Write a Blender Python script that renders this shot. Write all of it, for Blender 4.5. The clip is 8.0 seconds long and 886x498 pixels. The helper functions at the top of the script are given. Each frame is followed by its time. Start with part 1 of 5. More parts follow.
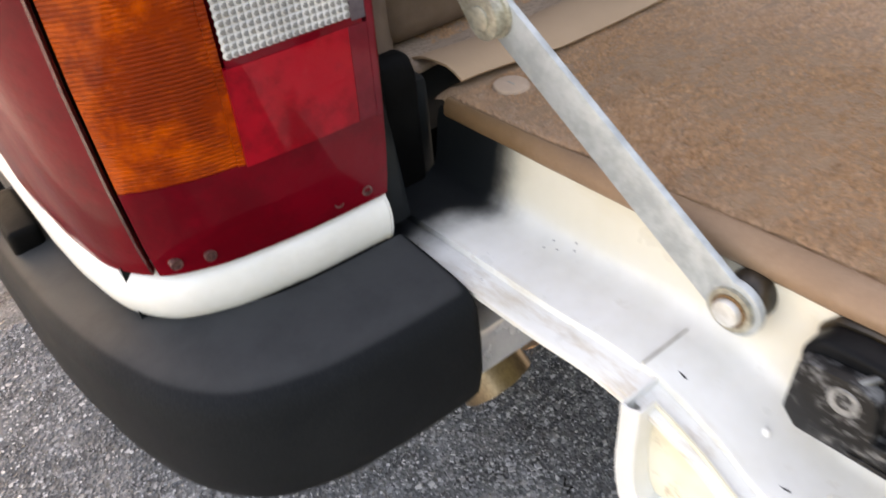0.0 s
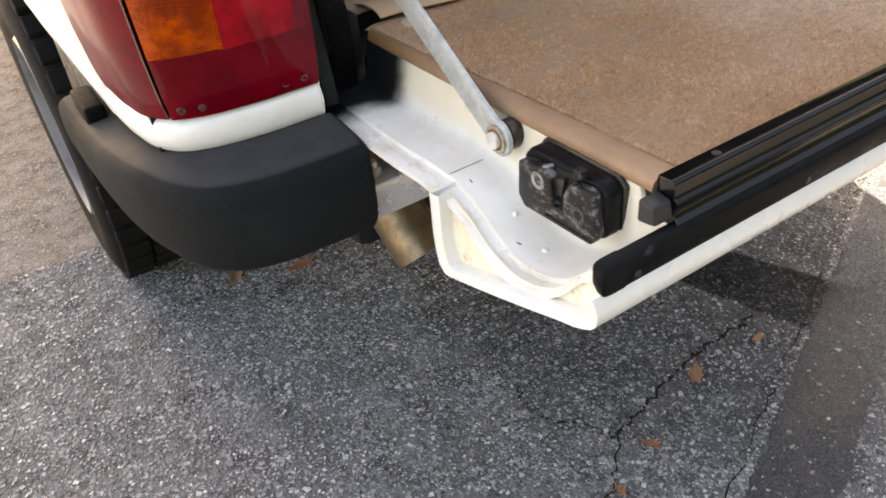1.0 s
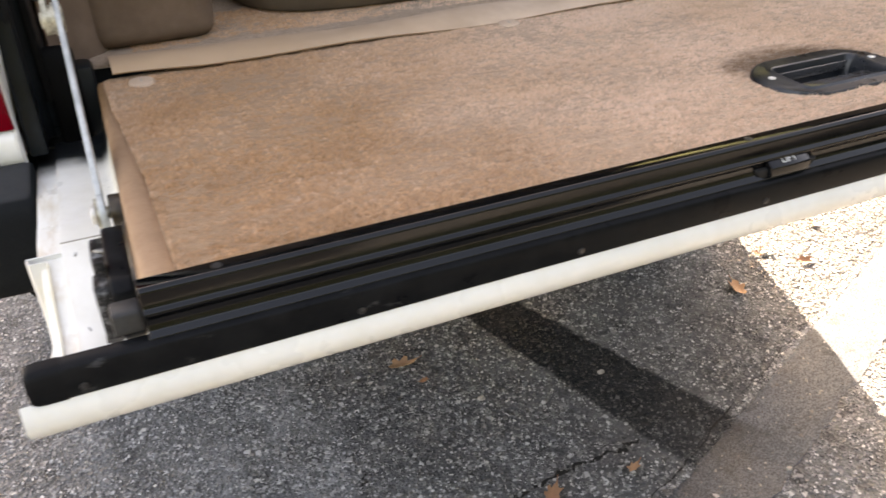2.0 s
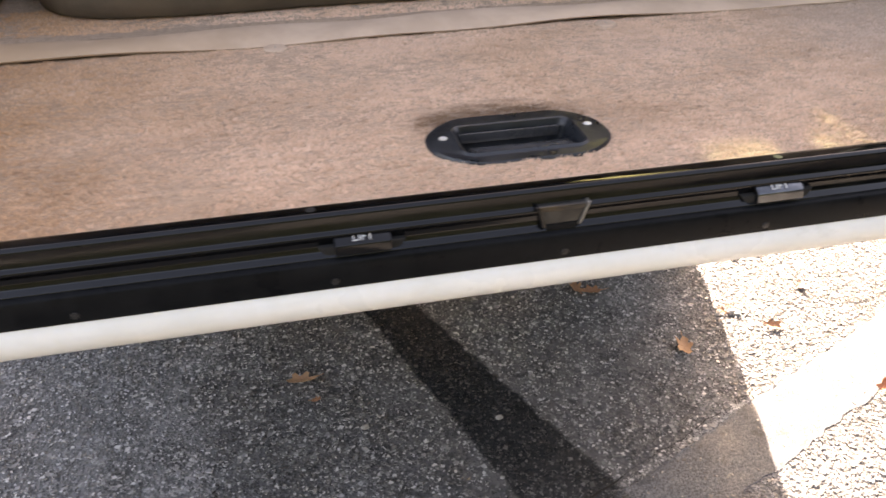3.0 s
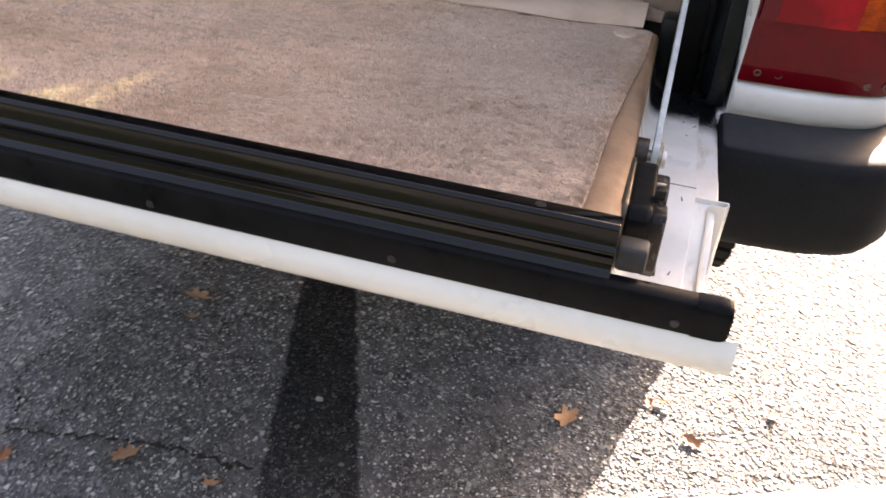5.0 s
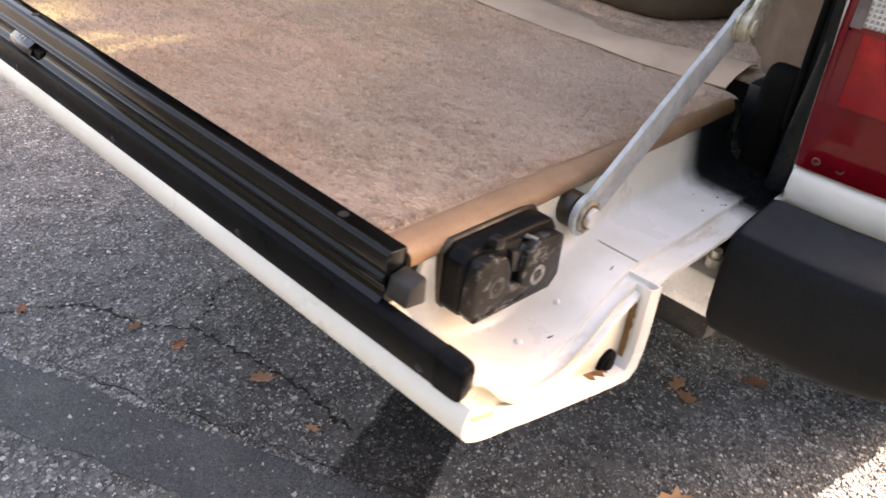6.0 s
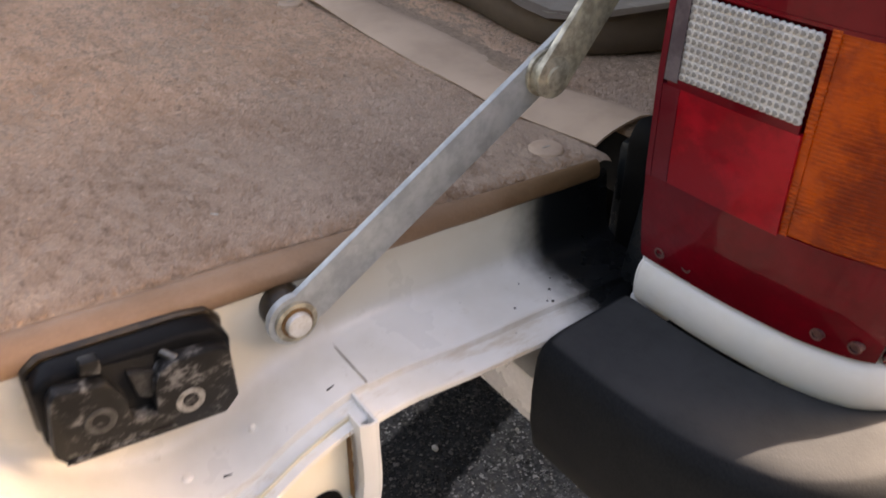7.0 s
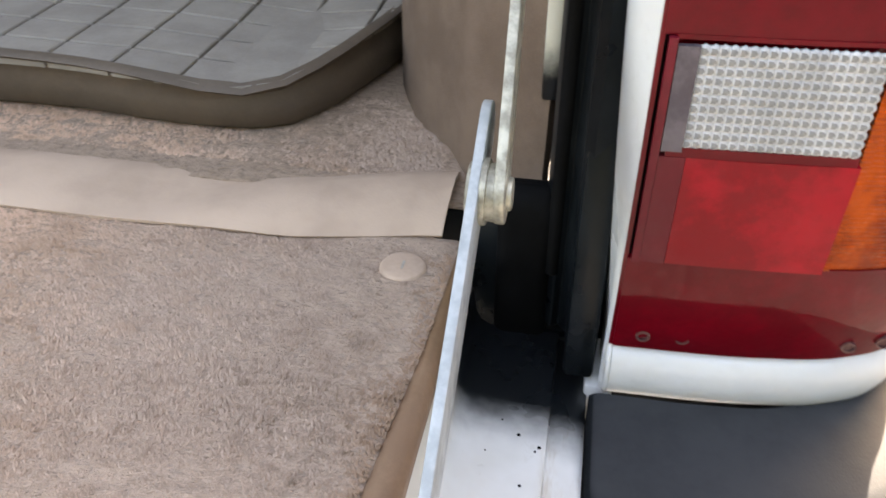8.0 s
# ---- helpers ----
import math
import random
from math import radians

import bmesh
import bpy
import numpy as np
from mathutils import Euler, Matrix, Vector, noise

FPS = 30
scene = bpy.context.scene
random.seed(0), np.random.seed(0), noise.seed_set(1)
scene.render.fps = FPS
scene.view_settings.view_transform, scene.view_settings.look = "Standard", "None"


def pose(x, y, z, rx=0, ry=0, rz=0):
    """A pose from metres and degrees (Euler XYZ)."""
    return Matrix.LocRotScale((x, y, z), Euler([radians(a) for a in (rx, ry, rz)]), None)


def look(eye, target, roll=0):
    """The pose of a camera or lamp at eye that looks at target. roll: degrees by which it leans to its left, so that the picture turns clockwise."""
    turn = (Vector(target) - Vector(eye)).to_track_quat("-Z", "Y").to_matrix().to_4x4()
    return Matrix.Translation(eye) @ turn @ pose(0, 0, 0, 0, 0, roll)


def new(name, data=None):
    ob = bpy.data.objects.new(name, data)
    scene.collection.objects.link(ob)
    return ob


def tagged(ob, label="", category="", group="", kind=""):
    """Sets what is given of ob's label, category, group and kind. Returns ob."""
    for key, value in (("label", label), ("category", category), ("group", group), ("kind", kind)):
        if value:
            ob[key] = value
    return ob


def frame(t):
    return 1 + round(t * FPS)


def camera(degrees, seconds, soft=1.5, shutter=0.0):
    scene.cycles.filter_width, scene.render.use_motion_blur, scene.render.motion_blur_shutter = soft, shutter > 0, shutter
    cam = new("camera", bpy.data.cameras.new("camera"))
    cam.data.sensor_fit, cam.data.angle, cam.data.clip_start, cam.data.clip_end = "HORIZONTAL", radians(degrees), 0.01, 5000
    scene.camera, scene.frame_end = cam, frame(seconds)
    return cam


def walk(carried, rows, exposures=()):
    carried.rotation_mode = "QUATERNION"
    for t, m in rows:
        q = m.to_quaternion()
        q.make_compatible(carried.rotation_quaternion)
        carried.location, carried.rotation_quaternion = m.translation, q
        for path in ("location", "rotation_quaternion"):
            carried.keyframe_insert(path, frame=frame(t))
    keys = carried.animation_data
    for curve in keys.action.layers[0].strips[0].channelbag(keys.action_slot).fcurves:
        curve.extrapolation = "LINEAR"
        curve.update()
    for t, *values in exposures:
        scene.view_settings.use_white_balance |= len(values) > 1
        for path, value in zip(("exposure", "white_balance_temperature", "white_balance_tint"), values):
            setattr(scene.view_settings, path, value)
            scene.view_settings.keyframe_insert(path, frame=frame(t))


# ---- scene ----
cam = camera(57.3, 8.0, soft=1.6, shutter=0.2)
PATH = [
    (0, (-0.9438, -0.2462, 1.1248), (-0.2298, 0.7782, 0.1244), -5.98),
    (0.5, (-1.0023, -0.4526, 1.1684), (-0.3079, 0.5669, 0.1494), -6.57),
    (0.7, (-1.0178, -0.5111, 1.1773), (-0.3310, 0.5355, 0.1809), -6.51),
    (1, (-1.0062, -0.5784, 1.1799), (-0.3754, 0.5267, 0.2099), -6.22),
    (1.5, (-0.8601, -0.6657, 1.1584), (-0.3062, 0.5355, 0.2582), -2.75),
    (2, (-0.6342, -0.7021, 1.1525), (-0.1061, 0.5346, 0.2855), -1.25),
    (2.2, (-0.5630, -0.7180, 1.1580), (-0.0430, 0.5310, 0.2840), -0.60),
    (3.3, (-0.0664, -0.7599, 1.1534), (0.1888, 0.5636, 0.2912), 0.40),
    (3.5, (0.0173, -0.7341, 1.1389), (0.2675, 0.5923, 0.2798), 0.93),
    (4, (0.2264, -0.6880, 1.1429), (0.4310, 0.6180, 0.2415), 1.72),
    (4.2, (0.2955, -0.6846, 1.1426), (0.4679, 0.6255, 0.2405), 1.80),
    (5.3, (0.7554, -0.6730, 1.1047), (0.1751, 0.5337, 0.2287), 5.26),
    (5.5, (0.8076, -0.6310, 1.1036), (0.0779, 0.4720, 0.2030), 4.60),
    (6, (0.9140, -0.5298, 1.1371), (0.0485, 0.4646, 0.2304), 5.57),
    (6.5, (1.0342, -0.3689, 1.1274), (-0.0237, 0.4392, 0.2399), 4.47),
    (7, (0.9945, -0.2307, 1.1238), (-0.0743, 0.5502, 0.2249), 0.84),
    (7.2, (0.9319, -0.1998, 1.1283), (-0.0689, 0.6637, 0.2268), -0.82),
    (7.5, (0.8148, -0.1790, 1.1273), (0.0708, 0.9012, 0.2110), -0.83),
    (7.6, (0.7846, -0.1736, 1.1258), (0.1455, 0.9631, 0.1988), -1.01),
    (8, (0.7005, -0.2053, 1.1209), (0.4581, 1.0736, 0.1904), -0.04),
]
EXPOSURES = [
    (0.0, 3.73, 9800, 20.5),
    (0.5, 3.38, 9900, 20.5),
    (1.0, 3.56, 9950, 19.5),
    (1.5, 3.8, 10400, 19.5),
    (2.2, 3.83, 10400, 21.5),
    (3.5, 3.65, 9150, 25.5),
    (4.2, 3.6, 9000, 25.5),
    (5.5, 3.42, 8900, 24),
    (6.0, 3.6, 9400, 24),
    (6.5, 3.42, 9200, 24),
    (7.0, 3.17, 9450, 24),
    (7.5, 3.83, 9250, 21),
    (8.0, 4.13, 9100, 18),
]
walk(cam, [(t, look(eye, target, roll)) for t, eye, target, roll in PATH], EXPOSURES)

# ---- world and sun ----
SUN_ELEVATION = 20.0
SUN_TO = Vector((0.325, 0.946, 0.0)) * math.cos(radians(SUN_ELEVATION)) + Vector((0, 0, math.sin(radians(SUN_ELEVATION))))
world = bpy.data.worlds.new("sky")
scene.world = world
world.use_nodes = True
wn = world.node_tree.nodes
sky = wn.new("ShaderNodeTexSky")
sky.sky_type = "NISHITA"
sky.sun_disc = False
sky.air_density, sky.dust_density, sky.ozone_density = 0.8, 3.0, 0.4
sky.sun_elevation = radians(SUN_ELEVATION)
sky.sun_rotation = math.atan2(SUN_TO.x, SUN_TO.y)
world.node_tree.links.new(sky.outputs[0], wn["Background"].inputs[0])
wn["Background"].inputs[1].default_value = 0.11
sun_data = bpy.data.lights.new("sun", "SUN")
sun_data.energy, sun_data.angle, sun_data.color = 5.0, radians(0.5), (1.0, 1.0, 1.0)
sun = new("sun", sun_data)
sun.matrix_world = look(SUN_TO * 10, (0, 0, 0))


# ---- materials ----
class Mat:
    """A node material with a few shorthands."""

    def __init__(self, name):
        self.m = bpy.data.materials.new(name)
        self.m.use_nodes = True
        self.t = self.m.node_tree
        self.b = self.t.nodes["Principled BSDF"]
        self.coord = self.t.nodes.new("ShaderNodeTexCoord").outputs["Object"]

    def node(self, kind, operation="", feature="", data_type="", interpolation_type="", bands_direction=""):
        n = self.t.nodes.new(kind)
        if operation:
            n.operation = operation
        if feature:
            n.feature = feature
        if data_type:
            n.data_type = data_type
        if interpolation_type:
            n.interpolation_type = interpolation_type
        if bands_direction:
            n.bands_direction = bands_direction
        return n

    def link(self, a, b):
        self.t.links.new(a, b)

    def noise(self, scale, detail=3, rough=0.6, stretch=None, distortion=0.0):
        n = self.node("ShaderNodeTexNoise")
        n.inputs["Scale"].default_value, n.inputs["Detail"].default_value = scale, detail
        n.inputs["Roughness"].default_value, n.inputs["Distortion"].default_value = rough, distortion
        v = self.coord
        if stretch:
            mp = self.node("ShaderNodeMapping")
            mp.inputs["Scale"].default_value = stretch
            self.link(v, mp.inputs[0])
            v = mp.outputs[0]
        self.link(v, n.inputs["Vector"])
        return n.outputs["Fac"]

    def voronoi(self, scale, feature="F1", out="Distance", stretch=None):
        n = self.node("ShaderNodeTexVoronoi", feature=feature)
        n.inputs["Scale"].default_value = scale
        v = self.coord
        if stretch:
            mp = self.node("ShaderNodeMapping")
            mp.inputs["Scale"].default_value = stretch
            self.link(v, mp.inputs[0])
            v = mp.outputs[0]
        self.link(v, n.inputs["Vector"])
        return n.outputs[out]

    def ramp(self, fac, lo, hi, a=0.0, b=1.0):
        n = self.node("ShaderNodeMapRange", interpolation_type="SMOOTHSTEP")
        self.link(fac, n.inputs[0])
        for k, v in zip((1, 2, 3, 4), (lo, hi, a, b)):
            n.inputs[k].default_value = v
        return n.outputs[0]

    def math(self, op, a, b=0.0):
        n = self.node("ShaderNodeMath", operation=op)
        for k, v in enumerate((a, b)):
            if isinstance(v, (int, float)):
                n.inputs[k].default_value = v
            else:
                self.link(v, n.inputs[k])
        return n.outputs[0]

    def mix(self, fac, a, b):
        n = self.node("ShaderNodeMix", data_type="RGBA")
        for k, v in ((0, fac), (6, a), (7, b)):
            if isinstance(v, (int, float)):
                n.inputs[k].default_value = v
            elif isinstance(v, tuple):
                n.inputs[k].default_value = (*v[:3], 1)
            else:
                self.link(v, n.inputs[k])
        return n.outputs[2]

    def axis(self, k):
        n = self.node("ShaderNodeSeparateXYZ")
        self.link(self.coord, n.inputs[0])
        return n.outputs[k]

    def set(self, **given):
        for k, v in given.items():
            socket = self.b.inputs[k.replace("_", " ")]
            if isinstance(v, tuple):
                socket.default_value = (*v, 1) if len(v) == 3 and socket.type == "RGBA" else v
            elif isinstance(v, (int, float)):
                socket.default_value = v
            else:
                self.link(v, socket)
        return self

    def bump(self, height, strength=0.3, distance=0.002):
        n = self.node("ShaderNodeBump")
        n.inputs["Strength"].default_value, n.inputs["Distance"].default_value = strength, distance
        self.link(height, n.inputs["Height"])
        if self.b.inputs["Normal"].is_linked:
            self.link(self.b.inputs["Normal"].links[0].from_socket, n.inputs["Normal"])
        self.link(n.outputs[0], self.b.inputs["Normal"])
        return self


def plain(name, a, b, rough, scale=20, metal=0.0, bump=0.15, fine=400, spread=0.12, coat=0.0, spec=0.5):
    """A surface with blotches at one scale, grain at another, and uneven gloss."""
    m = Mat(name)
    blot, grain = m.noise(scale, 4), m.noise(fine, 2)
    m.set(Base_Color=m.mix(m.ramp(m.math("ADD", m.math("MULTIPLY", blot, 0.75), m.math("MULTIPLY", grain, 0.25)), 0.35, 0.65), a, b))
    m.set(Roughness=m.ramp(blot, 0.3, 0.7, max(rough - spread, 0.02), min(rough + spread, 1.0)), Metallic=metal, Coat_Weight=coat, Specular_IOR_Level=spec)
    m.bump(grain, bump, 0.0006)
    return m


WHITE_A, WHITE_B = (0.76, 0.765, 0.74), (0.70, 0.70, 0.66)
white = plain("white_paint", WHITE_A, WHITE_B, 0.32, 9, bump=0.03, fine=90, coat=0.3)
wh_grime = white.math("MULTIPLY", white.ramp(white.noise(38, 6, 0.75, (0.5, 1, 1)), 0.52, 0.72), white.ramp(white.noise(6, 3), 0.42, 0.64))
white.set(Base_Color=white.mix(white.math("MULTIPLY", wh_grime, 0.22), white.b.inputs["Base Color"].links[0].from_socket, (0.36, 0.33, 0.27)))

# cream paint of the tailgate frame, black overspray towards the hinge, rust in the seams
frame_paint = Mat("frame_paint")
fp = frame_paint
fp_blot = fp.noise(14, 4)
fp_edge = fp.math("ADD", fp.axis(1), fp.math("MULTIPLY", fp.noise(45, 3), 0.020))
fp_edge = fp.math("ADD", fp_edge, fp.ramp(fp.axis(0), -0.655, -0.685, 0.0, -0.018))
fp_black = fp.ramp(fp_edge, 0.080, 0.122)
fp_speck = fp.ramp(fp.voronoi(95), 0.09, 0.06)
fp_zone = fp.ramp(fp.axis(1), -0.02, 0.06)
fp_dirt = fp.ramp(fp.noise(60, 5, 0.75), 0.60, 0.74)
fp_col = fp.mix(fp.ramp(fp_blot, 0.35, 0.7), (0.78, 0.765, 0.72), (0.68, 0.66, 0.60))
fp_col = fp.mix(fp.math("MULTIPLY", fp_dirt, 0.35), fp_col, (0.42, 0.36, 0.26))
fp_col = fp.mix(fp.math("MULTIPLY", fp.math("MULTIPLY", fp_speck, fp_zone), fp.ramp(fp.noise(30), 0.5, 0.6)), fp_col, (0.03, 0.03, 0.03))
fp_far = fp.math("ABSOLUTE", fp.axis(0))
fp_streak = fp.math("MULTIPLY", fp.ramp(fp.noise(55, 5, 0.7, (1, 0.22, 1)), 0.48, 0.66), fp.ramp(fp_far, 0.6955, 0.7030))
fp_col = fp.mix(fp.math("MULTIPLY", fp_streak, 0.38), fp_col, (0.40, 0.25, 0.09))
fp_col = fp.mix(fp.math("MULTIPLY", fp.ramp(fp.noise(30, 4, 0.7, (1, 0.3, 1)), 0.40, 0.62), fp.ramp(fp_far, 0.6475, 0.6425, 0.0, 0.6)), fp_col, (0.55, 0.43, 0.24))
fp_col = fp.mix(fp.ramp(fp_far, 0.6535, 0.6475, 0.0, 0.62), fp_col, (0.68, 0.61, 0.455))
fp_col = fp.mix(fp_black, fp_col, (0.0058, 0.0074, 0.0084))
fp.set(Base_Color=fp_col, Roughness=fp.ramp(fp_blot, 0.3, 0.7, 0.25, 0.5), Coat_Weight=0.15)
fp.bump(fp.noise(160, 3), 0.05, 0.0006)

# cream paint inside the skin's pocket, rusty along the folds
pocket = Mat("pocket_paint")
pk_rust = pocket.math("MULTIPLY", pocket.ramp(pocket.noise(42, 5, 0.7), 0.54, 0.68), pocket.ramp(pocket.noise(9, 2), 0.45, 0.6))
pk = pocket.mix(pocket.ramp(pocket.noise(12, 3), 0.35, 0.7), (0.80, 0.76, 0.63), (0.70, 0.62, 0.44))
pk = pocket.mix(pocket.math("MULTIPLY", pk_rust, 0.8), pk, (0.26, 0.12, 0.035))
pocket.set(Base_Color=pk, Roughness=pocket.ramp(pk_rust, 0, 1, 0.35, 0.8)).bump(pocket.noise(120, 4), 0.1, 0.0008)

old_sealant = plain("old_sealant", (0.62, 0.56, 0.36), (0.50, 0.42, 0.22), 0.6, 120, bump=0.4)
seam_grey = plain("seam_grey", (0.26, 0.23, 0.19), (0.42, 0.39, 0.33), 0.8, 70, bump=0.3)
rust = plain("rust_stain", (0.10, 0.045, 0.015), (0.26, 0.14, 0.055), 0.9, 60, bump=0.4, fine=500)
black_metal = plain("black_painted_metal", (0.0018, 0.002, 0.0024), (0.004, 0.0043, 0.005), 0.10, 25, bump=0.03, fine=300, spec=0.31, spread=0.04)
black_strip = plain("black_rubber_strip", (0.0045, 0.005, 0.0058), (0.008, 0.0086, 0.0095), 0.38, 40, bump=0.1, fine=500, spec=0.07)
bs = black_strip
bs_scuff = bs.math("MULTIPLY", bs.ramp(bs.noise(70, 5, 0.7, (0.35, 1, 1)), 0.60, 0.68), bs.ramp(bs.axis(0), -0.40, -0.52))
bs.set(Base_Color=bs.mix(bs.math("MULTIPLY", bs_scuff, 0.6), bs.b.inputs["Base Color"].links[0].from_socket, (0.055, 0.056, 0.058)))
black_jamb = plain("black_sprayed_metal", (0.0042, 0.0058, 0.0068), (0.0090, 0.0117, 0.0132), 0.36, 18, bump=0.2, fine=70, spec=0.2, spread=0.1)
# paler metal for the right lever, its reflected glare put in as colour
glint_lever = plain("glint_lever", (0.15, 0.157, 0.165), (0.085, 0.09, 0.095), 0.14, 60, metal=1.0, bump=0.05)
bezel_plastic = plain("bezel_plastic", (0.0085, 0.0108, 0.0140), (0.0140, 0.0168, 0.0205), 0.36, 30, bump=0.1, fine=500, spec=0.5)
pull_plastic = plain("pull_plastic", (0.050, 0.051, 0.054), (0.032, 0.033, 0.036), 0.22, 40, bump=0.05)
grey_tarnish = plain("grey_tarnish", (0.032, 0.031, 0.028), (0.016, 0.0155, 0.014), 0.42, 70, metal=0.3)
brown_tarnish = plain("tarnished_bracket", (0.055, 0.036, 0.018), (0.022, 0.019, 0.016), 0.4, 70, metal=0.2)
plastic = Mat("bumper_plastic")
pl = plastic
pl_dust = pl.math("ADD", pl.math("MULTIPLY", pl.noise(5, 5, 0.65), 0.6), pl.math("MULTIPLY", pl.noise(700, 2), 0.4))
pl_scratch = pl.math("MULTIPLY", pl.ramp(pl.noise(60, 3, 0.6, (0.12, 0.5, 2.4)), 0.69, 0.73), pl.ramp(pl.noise(9, 2), 0.5, 0.62))
pl_col = pl.mix(pl.ramp(pl_dust, 0.36, 0.62), (0.0095, 0.0110, 0.0122), (0.0165, 0.0182, 0.0196))
# upward faces painted paler, standing in for sunlight on the bumper's top
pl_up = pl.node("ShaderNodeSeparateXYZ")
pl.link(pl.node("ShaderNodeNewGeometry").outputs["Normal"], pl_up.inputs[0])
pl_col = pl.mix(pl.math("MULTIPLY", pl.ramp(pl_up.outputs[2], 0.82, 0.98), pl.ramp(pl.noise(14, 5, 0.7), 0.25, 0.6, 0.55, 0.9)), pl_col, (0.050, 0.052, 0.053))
pl.set(Base_Color=pl.mix(pl.math("MULTIPLY", pl_scratch, 0.5), pl_col, (0.06, 0.06, 0.06)), Roughness=pl.ramp(pl.noise(6, 4), 0.3, 0.7, 0.55, 0.70), Specular_IOR_Level=0.05)
pl.bump(pl.noise(700, 2), 0.2, 0.0006)
grey_plug = plain("grey_plug", (0.020, 0.0205, 0.021), (0.034, 0.0345, 0.035), 0.5, 60, spec=0.3)
rubber = plain("black_rubber", (0.002, 0.002, 0.002), (0.005, 0.005, 0.005), 0.75, 30, bump=0.3, fine=260, spec=0.08)
tyre_rubber = plain("tyre_rubber", (0.004, 0.004, 0.004), (0.010, 0.0098, 0.0095), 0.85, 12, bump=0.3, fine=260, spec=0.15)
galvanised = plain("galvanised_steel", (0.47, 0.50, 0.495), (0.335, 0.36, 0.36), 0.46, 70, metal=0.25, bump=0.15, fine=260, spread=0.12)
worn_zinc = plain("worn_zinc", (0.56, 0.52, 0.41), (0.27, 0.25, 0.20), 0.5, 110, metal=0.6, bump=0.3, fine=240)
bolt_metal = plain("bolt_head", (0.72, 0.72, 0.70), (0.55, 0.53, 0.48), 0.4, 120, metal=0.3)
rim_metal = plain("rim_paint", (0.10, 0.10, 0.105), (0.16, 0.16, 0.165), 0.45, 20, spec=0.3)
beam_metal = plain("grey_beam_metal", (0.70, 0.715, 0.73), (0.52, 0.535, 0.55), 0.26, 14, metal=0.45)
exhaust_steel = plain("exhaust_steel", (0.24, 0.18, 0.115), (0.14, 0.105, 0.07), 0.4, 25, metal=0.85)
vinyl = plain("brown_vinyl", (0.31, 0.187, 0.112), (0.25, 0.147, 0.086), 0.55, 20, bump=0.35, fine=420)
vn_soil = vinyl.math("ADD", vinyl.axis(1), vinyl.math("MULTIPLY", vinyl.math("SUBTRACT", vinyl.noise(28, 4), 0.5), 0.12))
vinyl.set(Base_Color=vinyl.mix(vinyl.ramp(vn_soil, 0.02, 0.13, 0.0, 0.72), vinyl.b.inputs["Base Color"].links[0].from_socket, (0.15, 0.078, 0.030)))
vinyl.bump(vinyl.noise(60, 3, 0.6, (1, 0.5, 1)), 0.35, 0.003)
flap_vinyl = Mat("beige_vinyl")
fv = flap_vinyl
fv_col = fv.mix(fv.ramp(fv.noise(15, 4), 0.35, 0.65), (0.54, 0.40, 0.30), (0.45, 0.33, 0.245))
fv_side = fv.math("ADD", fv.axis(0), fv.math("MULTIPLY", fv.math("SUBTRACT", fv.noise(6, 4), 0.5), 0.3))
fv_col = fv.mix(fv.ramp(fv_side, -0.10, -0.50, 0.0, 0.8), fv_col, (0.40, 0.265, 0.165))
fv.set(Base_Color=fv_col, Roughness=fv.ramp(fv.noise(20), 0.3, 0.7, 0.6, 0.8), Specular_IOR_Level=0.15).bump(fv.noise(500, 2), 0.2, 0.0006)
trim_cloth = plain("brown_trim_cloth", (0.165, 0.11, 0.077), (0.122, 0.081, 0.056), 0.85, 20, bump=0.5, fine=900)
tray_side = plain("tray_side_rubber", (0.125, 0.093, 0.066), (0.09, 0.068, 0.049), 0.6, 14, bump=0.2, fine=400)
tray_top = plain("tray_top_rubber", (0.29, 0.26, 0.22), (0.24, 0.212, 0.18), 0.75, 25, bump=0.3, fine=500, spec=0.25)
button_plastic = plain("beige_plastic", (0.52, 0.38, 0.285), (0.45, 0.325, 0.24), 0.6, 40, spec=0.2)
headliner = plain("headliner", (0.40, 0.36, 0.30), (0.34, 0.30, 0.25), 0.9, 8)
white_mark = plain("white_mark", (0.62, 0.62, 0.60), (0.5, 0.5, 0.48), 0.6, 90)
screw_metal = plain("screw_metal", (0.20, 0.20, 0.19), (0.13, 0.13, 0.125), 0.4, 300, metal=0.7)
strip_screw = plain("strip_screw", (0.045, 0.045, 0.045), (0.02, 0.02, 0.02), 0.4, 200, metal=0.5)
latch_screw = plain("latch_screw", (0.30, 0.30, 0.29), (0.13, 0.13, 0.125), 0.5, 180, metal=0.2)
worn_ring = plain("worn_ring", (0.062, 0.062, 0.061), (0.022, 0.022, 0.0215), 0.55, 160, metal=0.1)
lamp_screw = plain("lamp_screw", (0.17, 0.085, 0.075), (0.08, 0.03, 0.03), 0.4, 200, metal=0.3)
# near-black for recesses, their shade put in as colour, and for scratches
dark_fill = plain("dark_fill_black", (0.004, 0.004, 0.004), (0.008, 0.008, 0.008), 0.9)

tinted_glass = Mat("tinted_glass")
tg_clear, tg_mix = tinted_glass.node("ShaderNodeBsdfTransparent"), tinted_glass.node("ShaderNodeMixShader")
tg_clear.inputs[0].default_value = (0.36, 0.41, 0.335, 1)
tg_mix.inputs[0].default_value = 0.06
tinted_glass.set(Base_Color=(0.02, 0.02, 0.018), Roughness=0.03)
tinted_glass.link(tg_clear.outputs[0], tg_mix.inputs[1])
tinted_glass.link(tinted_glass.b.outputs[0], tg_mix.inputs[2])
tinted_glass.link(tg_mix.outputs[0], tinted_glass.t.nodes["Material Output"].inputs[0])

